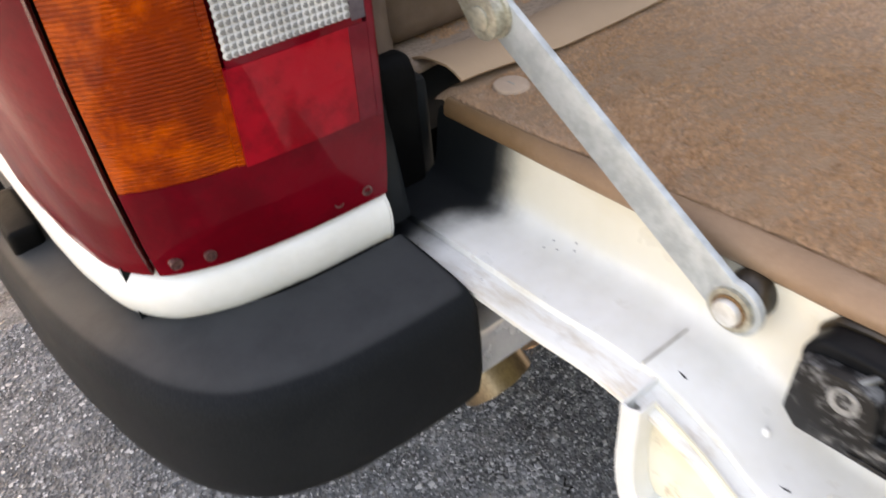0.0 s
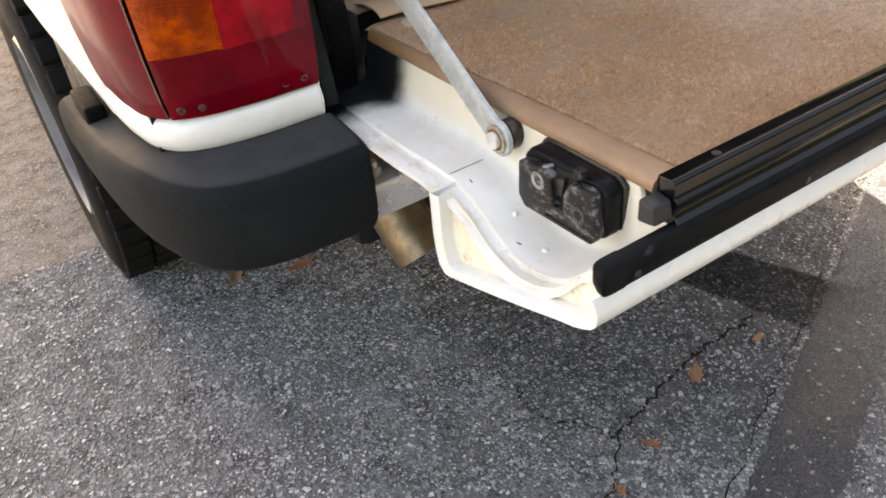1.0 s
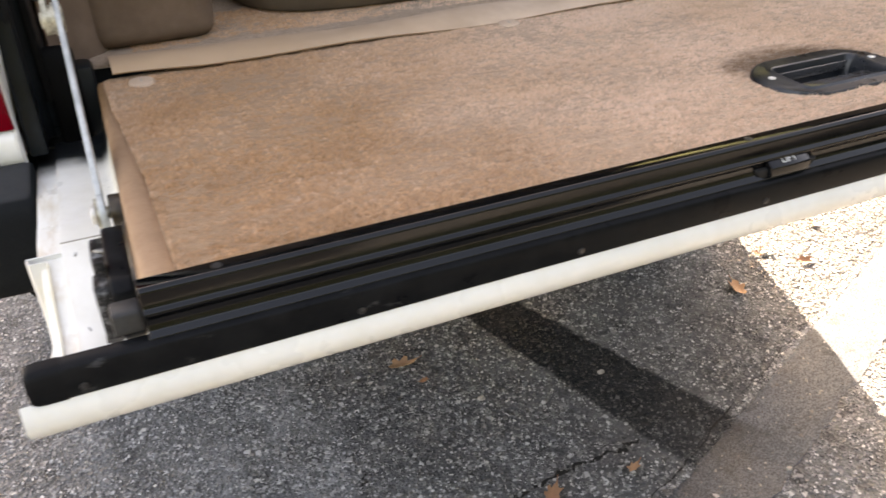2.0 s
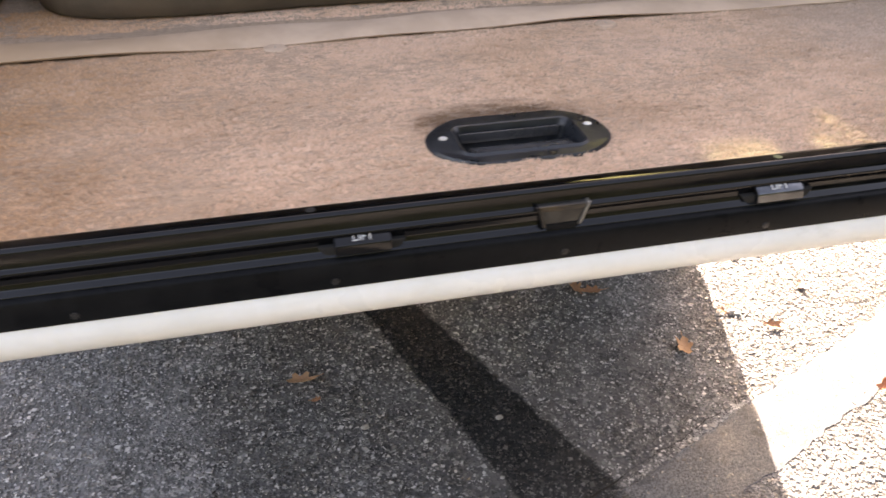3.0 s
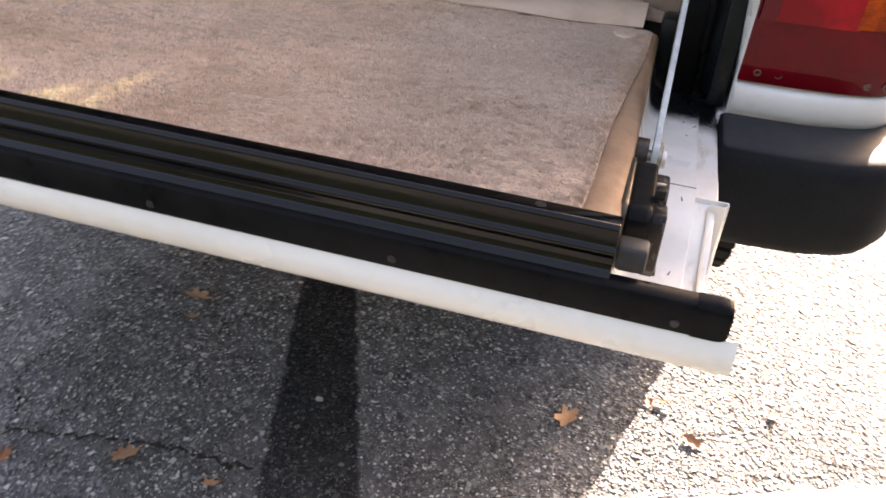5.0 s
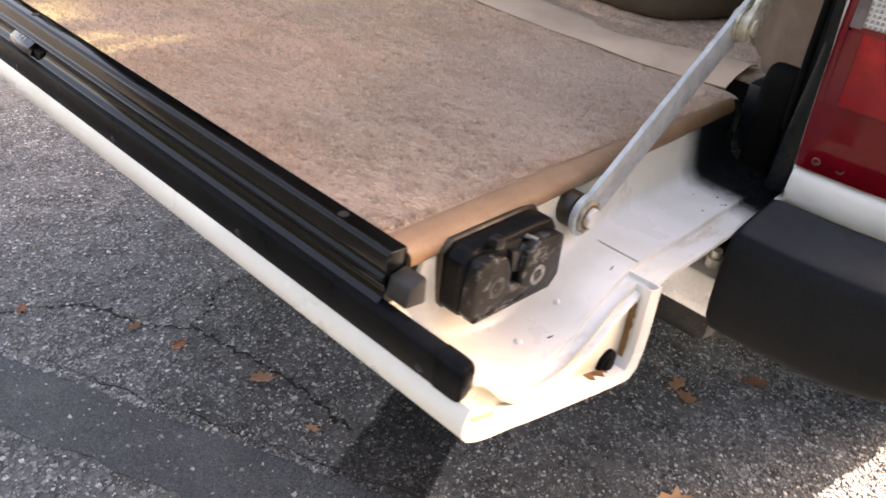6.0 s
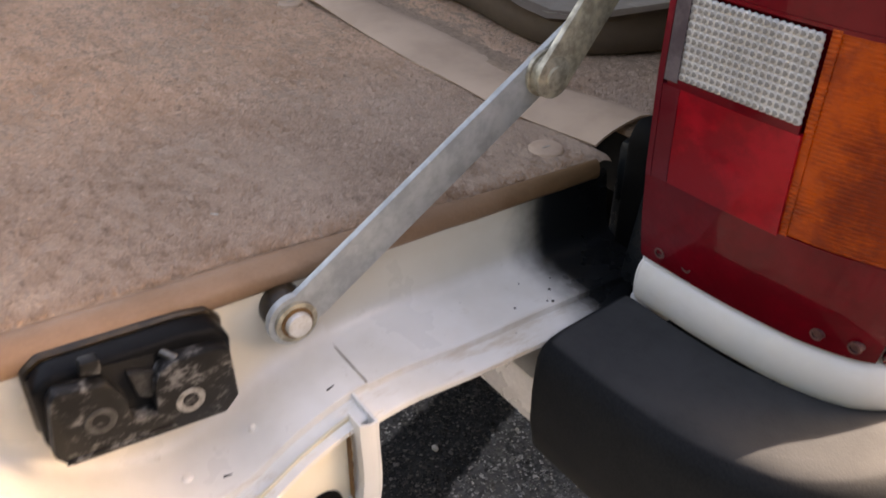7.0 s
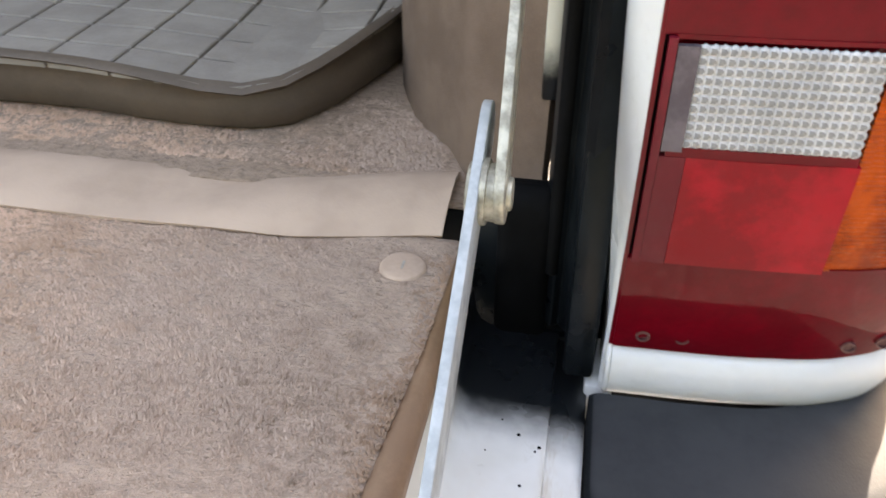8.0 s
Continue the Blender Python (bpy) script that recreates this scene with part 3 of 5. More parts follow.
# ---- ground ----
def ground():
    bm = bmesh.new()
    bmesh.ops.create_grid(bm, x_segments=40, y_segments=40, size=1.0, matrix=Matrix.Diagonal((400, 400, 1, 1)))
    tagged(part("ground", bm, asphalt), "grey stone-chip asphalt with cracks, a dark band and painted shade", "ground", kind="structure")


def stone_chips():
    """Stone chips that stand proud of the binder, where the camera comes near."""
    rng = np.random.default_rng(5)
    n = 122000
    c = np.stack([rng.uniform(-1.5, 1.65, n), rng.uniform(-0.40, 1.35, n)], 1)
    across = np.abs(c[:, 1] - 0.44 * c[:, 0] + 0.092) / 1.0925
    c = c[(across > 0.070) | (rng.uniform(0, 1, n) < 0.12)]
    # loose chips gathered along the repair's upper edge
    x = rng.uniform(-0.9, 1.1, 2600)
    d = 0.070 + np.abs(rng.normal(0, 0.007, 2600))
    c = np.concatenate([c, np.stack([x - 0.403 * d, 0.44 * x - 0.092 + 0.915 * d], 1)])
    n = len(c)
    size = rng.uniform(0.0014, 0.0048, n) * rng.choice([0.7, 1, 1.1, 1.6], n)
    ang = rng.uniform(0, 2 * np.pi, n)
    k = 4
    th = ang[:, None] + np.arange(k) * 2 * np.pi / k + rng.uniform(-0.45, 0.45, (n, k))
    ra = size[:, None] * rng.uniform(0.6, 1.35, (n, k))
    low = np.stack([c[:, :1] + ra * np.cos(th), c[:, 1:] + ra * np.sin(th), np.full((n, k), -0.001)], 2)
    shrink = rng.uniform(0.6, 0.9, (n, 1))
    rise = rng.uniform(0.0006, 0.0024, (n, 1)) + rng.uniform(-0.0004, 0.0004, (n, k))
    top = np.stack([c[:, :1] + shrink * ra * np.cos(th), c[:, 1:] + shrink * ra * np.sin(th), rise], 2)
    verts = np.concatenate([low, top], 1).reshape(-1, 3)
    faces = []
    for i in range(n):
        b = i * 2 * k
        faces.append(tuple(range(b + k, b + 2 * k)))
        faces += [(b + j, b + (j + 1) % k, b + k + (j + 1) % k, b + k + j) for j in range(k)]
    me = bpy.data.meshes.new("stone_chips")
    me.from_pydata(verts.tolist(), [], faces)
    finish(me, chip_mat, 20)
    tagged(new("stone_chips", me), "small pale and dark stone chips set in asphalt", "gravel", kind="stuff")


def hedge(length, height, place, seed):
    """An unseen dark hedge, added to block sky light from one side of the place; drawn along x and then turned into its
    place.
    """
    rows = []
    for j in range(41):
        z = height * j / 40
        row = []
        for i in range(121):
            x = length * (i / 120 - 0.5)
            n = noise.noise((x * 1.3, z * 1.3, seed)) * 0.35 + noise.noise((x * 4, z * 4, 5 + seed)) * 0.16
            row.append((x, n - 0.8 * (j / 40) ** 3, z + (0.25 * noise.noise((x * 2.2, 3, 1 + seed)) if j == 40 else 0)))
        rows.append(row)
    rows.append([(x, y - 0.9, z - 0.3) for x, y, z in rows[-1]])
    ob = part("hedge", loft(rows), blocker_mat, angle=180)
    ob.matrix_basis = place
    tagged(ob, "unseen dark hedge added to block sky light", "hedge", kind="structure")


def strip_patch():
    """The smoother trench repair that crosses the ground."""
    rng = random.Random(3)
    a, b = [], []
    for i in range(331):
        x = -3.2 + i * 0.02
        y = 0.44 * x - 0.092
        w0, w1 = (0.068 + rng.uniform(-0.006, 0.006) + 0.005 * noise.noise((x * 6, k, 0)) + 0.004 * noise.noise((x * 22, k, 3)) for k in (0, 9))
        a.append((x - 0.403 * w0, y + 0.915 * w0, 0.0015))
        b.append((x + 0.403 * w1, y - 0.915 * w1, 0.0015))
    low = lambda row: [(p[0], p[1], -0.004) for p in row]
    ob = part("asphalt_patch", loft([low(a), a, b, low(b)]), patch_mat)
    tagged(ob, "smooth grey trench repair strip across the asphalt", "asphalt patch", kind="structure")


def crack(pts, width, seed):
    """A crack with ragged sides, laid as a dark ribbon on the asphalt."""
    rng = random.Random(seed)
    line = smooth_line(pts, 80)
    a, b = [], []
    for i, (x, y) in enumerate(line):
        x, y = x + rng.uniform(-0.007, 0.007), y + rng.uniform(-0.007, 0.007)
        w = width * rng.uniform(0.3, 1.2) * (0.3 if i in (0, 80) else 1) * (0.55 + 0.9 * abs(noise.noise((i * 0.16, seed, 0))) * 1.6)
        a.append((x, y + w, 0.0018))
        b.append((x + w * 0.3, y - w, 0.0018))
    tagged(part("pavement_crack", loft([a, b]), crack_mat), "jagged dark crack in the asphalt", "crack", "cracks in the asphalt", "structure")


def leaf(name, x, y, size, turn, seed, z=0.004):
    """A curled dry leaf with lobes, a midrib and a stalk."""
    rng = random.Random(seed)
    n, lobes = 22, rng.choice([5, 6, 7])
    rim = []
    for i in range(n):
        a = 2 * math.pi * i / n
        r = size * (0.62 + 0.16 * math.cos(lobes * a + seed) + rng.uniform(-0.08, 0.08)) * (0.75 + 0.3 * abs(math.cos(a)))
        rim.append((r * math.cos(a), 0.72 * r * math.sin(a)))
    curl = rng.uniform(2.0, 4.4)
    high = lambda px, py: curl * 0.35 * (py * py) / size + 0.25 * (px * px) / size * rng.uniform(0.4, 1.0)
    rows = [[(px * f, py * f, high(px * f, py * f) + (0.0015 if f < 0.05 else 0)) for px, py in rim] for f in (0.04, 0.4, 0.75, 1.0)]
    bm = loft(rows, closed=True)
    bm.faces.new([v for v in bm.verts[:n]])
    bmesh.ops.solidify(bm, geom=bm.faces[:], thickness=0.0006)
    ob = part(name, bm, leaf_mat)
    part("stalk", rod((size * 0.6, 0, 0.003), (size * 1.15, 0.1 * size, 0.008), 0.0009, 0.0006, 6), leaf_mat, ob)
    ob.matrix_basis = pose(x, y, z, rng.uniform(-8, 8), rng.uniform(-8, 8), turn)
    return tagged(ob, "curled dry brown leaf lying on the asphalt", "leaf", "fallen leaves")


def pebble(x, y, r, seed):
    rng = random.Random(seed)
    bm = bmesh.new()
    bmesh.ops.create_icosphere(bm, subdivisions=2, radius=r)
    for v in bm.verts:
        v.co = Vector((v.co.x * 1.15, v.co.y * 0.85, v.co.z * 0.6)) * rng.uniform(0.85, 1.12)
    ob = part("pebble", bm, pebble_mat)
    ob.location = (x, y, r * 0.4)
    tagged(ob, "small pale stone on the asphalt", "stone", "loose stones")


# ---- the car's body ----
car = group_thing("car", "white off-road estate car with its tailgate lowered, brown carpet inside", "car")

CORNER = smooth_line([(0.7290, 0.1242), (0.80, 0.128), (0.840, 0.1355), (0.865, 0.148), (0.881, 0.170), (0.890, 0.21), (0.895, 0.27)], 150) + [(0.897, 0.4), (0.90, 0.6), (0.90, 0.8)]


def quarter_panel(side):
    """Painted rear corner: the ledge under the lamp, the side and the flange beside the lamp."""
    section = [(-0.020, 0.8345), (-0.006, 0.8345), (-0.002, 0.8340), (0.0022, 0.8315), (0.0055, 0.8275), (0.0072, 0.8220), (0.0076, 0.8145), (0.0068, 0.8070), (0.0042, 0.8010), (0.000, 0.7972), (-0.03, 0.7955)]
    ledge = sheet(swept(CORNER, section), 0.0012)
    # side panel with the wheel arch cut out of it
    arch = [(1.22 + 0.47 * math.cos(radians(a)), 0.40 + 0.47 * math.sin(radians(a))) for a in range(125, 54, -5)]
    outline = [(0.272, 0.80)] + [(0.80, 0.797)] + arch + [(2.6, 0.60), (2.6, 1.12), (0.29, 1.12)]
    outer = prism(outline, 0, 0.893, 0.901, 0.003, 1)
    heights = np.linspace(0.797, 1.20, 30).tolist()
    inner = lambda z: float(np.interp(z, (0.80, 0.83, 0.86, 0.933, 0.988, 1.13), (0.7255, 0.7245, 0.7230, 0.7183, 0.7151, 0.7090)))

    def flange_ring(z):
        b, w, e = bulge(z), inner(z), 0.7278
        return [(w, 0.19, z), (w, 0.158 - b, z), (w + 0.0008, 0.150 - b, z), (w + 0.4 * (e - w), 0.138 - b, z), (e - 0.0032, 0.1300 - b, z), (e - 0.0016, 0.1270 - b, z), (e, 0.1270 - b, z), (e, 0.19, z)]

    flange = loft([flange_ring(z) for z in heights], closed=True, caps=True)
    lip = loft([[(0.7035, 0.172 - bulge(z), z), (0.7085, 0.169 - bulge(z), z), (inner(z) + 0.0005, 0.172 - bulge(z), z), (inner(z) + 0.0005, 0.21, z), (0.7035, 0.21, z)] for z in heights], closed=True, caps=True)
    back = box(0.73, 0.885, 0.165, 0.26, 0.70, 1.15)
    end = prism([(0.1262, 0.8340), (0.1222, 0.8315), (0.1190, 0.8275), (0.1172, 0.8220), (0.1168, 0.8145), (0.1176, 0.8070), (0.1200, 0.8010), (0.1245, 0.7960), (0.17, 0.7955), (0.17, 0.8340)], 0, 0.7265, 0.7295, 0.001, 1)
    q = part("quarter_panel", flip(ledge, side), white, car, angle=50)
    part("side_panel", flip(outer, side), white, q)
    part("lamp_flange", flip(flange, side), white, q)
    part("seam_channel", flip(lip, side), black_jamb, q, "black seam beside the lamp")
    part("ledge_end", flip(end, side), white, q)
    if side > 0:
        part("panel_return", flip(box(0.7175, 0.7330, 0.128, 0.17, 0.768, 0.7955, 0.0015), side), white, q)
    # dark fillers, added so the gaps beside the bumper read as shaded
    part("gap_filler", flip(box(0.690, 0.735, 0.172, 0.21, 0.68, 0.79, 0.002), side), black_jamb, q)
    part("corner_filler", flip(box(0.7205, 0.7290, 0.107, 0.17, 0.735, 0.7675, 0.002), side), black_jamb, q)
    part("wheel_liner", flip(box(0.78, 0.892, 0.262, 0.70, 0.66, 0.7955, 0.004), side), black_jamb, q)
    part("lamp_backing", flip(back, side), black_jamb, q)
    return q


def bulge(z):
    """How far the lamp and the flange beside it stand out, by height."""
    return float(np.interp(z, (0.83, 0.845, 0.86, 0.905, 0.96, 1.02, 1.13), (0.003, 0.0065, 0.0095, 0.0145, 0.0178, 0.0180, 0.0165)))


def lens(path, z0, z1, d=0.0, thick=0.003):
    """A curved pane along a plan path between two heights, d proud."""
    n = max(2, int((z1 - z0) / 0.008))
    return sheet(swept(path, [(d + bulge(z), z) for z in np.linspace(z0, z1, n + 1).tolist()]), thick)


def tail_lamp(side):
    """Wrap-round lamp: red shell, amber, clear prism and two red fields, screws along the foot."""
    lamp = group_thing("tail_lamp", "wrap-round tail lamp, red, amber and clear", "")
    lamp.parent = car
    z0, z1 = 0.8355, 1.13
    path = [tuple(map(float, p)) for p in CORNER if p[1] < 0.275]
    start = [(0.7285, 0.1245)] + [p for p in path if p[0] > 0.732]
    rear = [p for p in start if p[0] <= 0.8672]
    side_path = [p for p in start if p[0] >= 0.8682]

    def pane(name, bm, mat, label=""):
        part(name, flip(bm, side), mat, lamp, label, 50)

    pane("lens_back", lens([p for p in rear if p[0] >= 0.7295], z0 + 0.002, z1 - 0.002, -0.0035, 0.001), lens_dark)
    pane("lens_foot", lens(rear, z0, 0.8985, 0.001), lens_dark, "deep red lower lens")
    pane("lens_top", lens(rear, 1.0075, z1, 0.001), lens_dark, "deep red upper lens")
    pane("lens_margin", lens([(0.7285, 0.1245), (0.730, 0.1246), (0.7325, 0.1247)], 0.8985, 1.007, 0.001), lens_rim)
    pane("lens_edge", sheet([[(0.7285, 0.1245 - bulge(z) + f, z) for z in np.linspace(z0, z1, 20).tolist()] for f in (0.0, 0.012, 0.04)], 0.002), lens_dark)
    pane("amber_lens", lens([p for p in rear if p[0] >= 0.8125], 0.8990, 1.007, 0.0006), lens_amber, "ribbed orange indicator lens")
    pane("divider", lens(smooth_line([(0.8112, 0.129), (0.8155, 0.1296)], 2), 0.8990, 1.007, 0.0012, 0.003), lens_amber, "raised amber ridge")
    pane("stop_margin", lens([(0.7325, 0.1247), (0.739, 0.125), (0.7435, 0.1252)], 0.8990, 0.9560, 0.0006), lens_rim)
    pane("stop_lens", lens(smooth_line([(0.744, 0.1252), (0.775, 0.1262), (0.8125, 0.1289)], 6), 0.8990, 0.9560, 0.0004), lens_red, "bright red stop lens")
    pane("clear_margin", lens([(0.7325, 0.1247), (0.736, 0.1249), (0.7414, 0.1251)], 0.9585, 1.004, 0.0008), lens_smoke, "grey clear margin")
    # prism field: rows of small domes
    left = 0.7420
    nx, nz, sub = 19, 11, 10
    rows = []
    for j in range(nz * sub + 1):
        z = 0.9600 + (1.0040 - 0.9600) * j / (nz * sub)
        row = []
        for i in range(nx * sub + 1):
            x = left + (0.8115 - left) * i / (nx * sub)
            u, v = (i / sub) % 1 - 0.5, (j / sub) % 1 - 0.5
            q = (u * u + v * v) / 0.185
            h = -0.0011 * math.sqrt(1 - q) if q < 1 else 0.0
            row.append((x, 0.1242 + 0.05 * (x - left) + h - bulge(z), z))
        rows.append(row)
    bm = flip(sheet(rows, 0.0015), side)
    for f in bm.faces:
        c = f.calc_center_median()
        j = (c.z - 0.9600) / (1.0040 - 0.9600) * nz
        i = (abs(c.x) - left) / (0.8115 - left) * nx
        u, v = i % 1 - 0.5, j % 1 - 0.5
        f.material_index = 1 if u * u + v * v > 0.135 else 0
    part("prism_lens", bm, [lens_clear, prism_ridge], lamp, "clear reversing lens of moulded prisms", 50)
    pane("lens_seam", lens(smooth_line([(0.735, 0.1247), (0.773, 0.1262), (0.811, 0.1288)], 6), 0.9552, 0.9604, 0.0012, 0.002), lens_dark)
    pane("lens_seam", lens(smooth_line([(0.732, 0.1247), (0.80, 0.128), (0.840, 0.1355), (0.8655, 0.1482)], 10), 0.8976, 0.8994, 0.0016, 0.002), lens_dark)
    pane("lens_seam", lens(smooth_line([(0.732, 0.1247), (0.80, 0.128), (0.840, 0.1355), (0.8655, 0.1482)], 10), 1.006, 1.008, 0.0016, 0.002), lens_side_red)
    pane("lens_side", lens(side_path, z0, z1, 0.0005), lens_side_red, "glossy red side lens")
    pane("corner_bead", lens([p for p in start if 0.8664 <= p[0] <= 0.8696][:3], z0 + 0.003, z1, 0.0018), lamp_bead, "dark seam at the lamp's corner")
    for x, y in ((0.7425, 0.1178), (0.762, 0.1193), (0.843, 0.1280), (0.861, 0.1345)):
        s = join(pipe((x, y + 0.004, 0.8462), (x, y - 0.0016, 0.8458), 0.0036, 0.0024, 18), rod((x, y + 0.002, 0.8462), (x, y - 0.0006, 0.846), 0.0024, seg=10))
        part("screw", flip(s, side), lamp_screw, lamp, "dull screw")
    return lamp


def corner_bumper(side):
    """Moulded plastic cap round the rear corner."""
    path = smooth_line([(0.728, 0.040), (0.78, 0.041), (0.835, 0.048), (0.876, 0.066), (0.901, 0.096), (0.918, 0.14), (0.930, 0.20), (0.937, 0.28), (0.941, 0.42)], 44)
    section = [(-0.078, 0.8010), (-0.05, 0.8000), (-0.022, 0.7982), (-0.011, 0.7962), (-0.0045, 0.7918), (-0.001, 0.7850), (0.0, 0.775), (0.001, 0.755), (0.0, 0.727), (-0.004, 0.707), (-0.011, 0.696), (-0.022, 0.689), (-0.045, 0.685), (-0.078, 0.685)]
    rows = [[(float(x), float(y), z) for x, y in offset_path(path, d)] for d, z in section]
    # the top drops away along the flank
    for row in rows:
        for k, (x, y, z) in enumerate(row):
            drop = 0.020 * min(1.0, max(0.0, (y - 0.15) / 0.20)) * max(0.0, (z - 0.692) / 0.1065)
            row[k] = (x, y, z - drop)
    # round the inner end off
    cols = list(map(list, zip(*rows)))
    end = []
    for k, f in ((0.004, 0.90), (0.007, 0.6)):
        mid = Vector((0, 0.105, 0.752))
        end.insert(0, [(cols[0][i][0] - k, mid.y + (p[1] - mid.y) * (1 - 0.10 * (1 - f)), mid.z + (p[2] - mid.z) * (1 - 0.12 * (1 - f))) for i, p in enumerate(cols[0])])
    bm = loft(end + cols, closed=True, caps=True)
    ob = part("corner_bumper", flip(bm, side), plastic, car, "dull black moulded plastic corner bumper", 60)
    part("end_clip", flip(box(0.902, 0.925, 0.315, 0.385, 0.772, 0.799, 0.005, 3), side), rubber, ob, "black rubber clip between panel and bumper")
    return ob


def bumper_beam():
    ob = part("bumper_beam", box(-0.74, 0.74, 0.066, 0.105, 0.690, 0.733, 0.004), beam_metal, car, "grey metal cross beam between the corner bumpers")
    for s in (-1, 1):
        part("bolt", flip(join(rod((0.70, 0.085, 0.731), (0.70, 0.085, 0.742), 0.008, seg=6, r=0.001), rod((0.70, 0.085, 0.72), (0.70, 0.085, 0.749), 0.0045, seg=12)), s), bolt_metal, ob)


def wheel(side):
    """Chunky tyre on a steel rim."""
    w = group_thing("wheel", "rear wheel with a chunky black tyre", "")
    w.parent = car
    cy, cz = (1.235 if side > 0 else 1.27), 0.372
    prof = [(0.70, 0.20), (0.69, 0.25), (0.685, 0.30), (0.695, 0.345), (0.715, 0.357), (0.80, 0.360), (0.885, 0.357), (0.905, 0.345), (0.916, 0.30), (0.912, 0.25), (0.90, 0.20)]
    n = 56
    rows = [[(x, cy + q * math.cos(2 * math.pi * i / n), cz + q * math.sin(2 * math.pi * i / n)) for x, q in prof] for i in range(n)]
    part("tyre", flip(loft(rows, wrap=True), side), tyre_rubber, w, "black tyre with worn blocks", 50)
    blocks = []
    for i in range(40):
        for lane, (a, b) in enumerate(((0.70, 0.757), (0.764, 0.833), (0.84, 0.90))):
            ang = 360 * (i + 0.5 * (lane == 1)) / 40
            c = box(a, b, -0.021, 0.021, 0.352, 0.3715, 0.003, 1)
            bmesh.ops.rotate(c, cent=(0, 0, 0), matrix=Matrix.Rotation(radians(ang), 3, "X"), verts=c.verts)
            bmesh.ops.translate(c, vec=(0, cy, cz), verts=c.verts)
            blocks.append(c)
    tagged(part("tread", flip(join(*blocks), side), tyre_rubber, w), kind="stuff")
    rimp = [(0.72, 0.205), (0.905, 0.208), (0.912, 0.202), (0.905, 0.195), (0.86, 0.18), (0.85, 0.12), (0.87, 0.09), (0.87, 0.0)]
    rows = [[(x, cy + q * math.cos(2 * math.pi * i / 40), cz + q * math.sin(2 * math.pi * i / 40)) for x, q in rimp] for i in range(40)]
    part("rim", flip(loft(rows, wrap=True), side), rim_metal, w, "grey steel rim", 40)


def exhaust():
    pipe_part = part("exhaust_pipe", pipe((-0.615, 0.158, 0.540), (-0.640, 0.30, 0.70), 0.037, 0.034), exhaust_steel, car, "tan heat-stained steel exhaust tip")
    part("pipe_bore", rod((-0.6195, 0.185, 0.570), (-0.6205, 0.190, 0.575), 0.034), dark_fill, pipe_part)


def shell():
    """Roof, floor pan and front of the car, which close it and cast its shade."""
    part("roof", box(-0.80, 0.80, 0.36, 4.0, 1.70, 1.76, 0.03), white, car)
    part("headlining", box(-0.74, 0.74, 0.40, 3.6, 1.675, 1.697), headliner, car)
    part("floor_pan", box(-0.66, 0.66, 0.26, 4.1, 0.50, 0.64, 0.02), black_jamb, car)
    part("floor_side", box(0.66, 0.895, 1.75, 4.1, 0.50, 0.64, 0.02), black_jamb, car)
    part("floor_side", box(-0.895, -0.66, 1.75, 4.1, 0.50, 0.64, 0.02), black_jamb, car)
    # unseen sills, added to keep the sun off the ground under the car
    for s in (-1, 1):
        part("sill", flip(box(0.85, 0.897, 1.72, 4.1, 0.36, 0.62, 0.02), s), black_jamb, car)
    part("bulkhead", box(-0.90, 0.90, 2.55, 2.62, 0.50, 1.72), headliner, car)
    for s in (-1, 1):
        if s > 0:
            # unseen slotted screen high in the right side, added to shape the sun patches on the tailgate
            lower = prism([(0.34, 1.10), (2.6, 1.10), (2.6, 1.389), (0.34, 1.389)], 0, 0.749, 0.751)
            upper = prism([(0.34, 1.557), (2.6, 1.557), (2.6, 1.72), (0.34, 1.72)], 0, 0.749, 0.751)
            bar1 = prism([(0.34, 1.453), (2.6, 1.453), (2.6, 1.490), (0.34, 1.490)], 0, 0.749, 0.751)
            bar2 = prism([(0.34, 1.411), (1.60, 1.411), (1.60, 1.421), (0.34, 1.421)], 0, 0.749, 0.751)
            front = prism([(1.18, 1.38), (2.6, 1.38), (2.6, 1.57), (1.575, 1.56), (1.398, 1.491), (1.279, 1.453)], 0, 0.749, 0.751)
            part("side_screen", join(lower, upper, bar1, bar2, front), trim_cloth, car)
            # unseen tinted pane, added to weaken the sun through the slots
            part("sun_filter", box(0.757, 0.760, 0.36, 2.58, 1.37, 1.58), tinted_glass, car, "unseen bronze pane added to dim the sun patches")
        else:
            part("side_screen", flip(prism([(0.34, 1.10), (2.6, 1.10), (2.6, 1.72), (0.34, 1.72)], 0, 0.749, 0.751), s), trim_cloth, car)
        part("body_side", flip(prism([(0.28, 1.10), (2.6, 1.10), (2.6, 1.13), (0.28, 1.13)], 0, 0.74, 0.90), s), white, car)
        part("pillar", flip(prism([(0.30, 1.10), (0.40, 1.10), (0.50, 1.72), (0.38, 1.72)], 0, 0.66, 0.76), s), black_jamb, car)
        part("front_side", flip(box(0.86, 0.90, 2.6, 4.55, 0.3, 1.10, 0.01), s), white, car)
    part("front_body", box(-0.90, 0.90, 4.35, 4.6, 0.3, 1.10, 0.04), white, car)
    part("bonnet", box(-0.90, 0.90, 2.62, 4.5, 1.06, 1.11, 0.02), white, car)


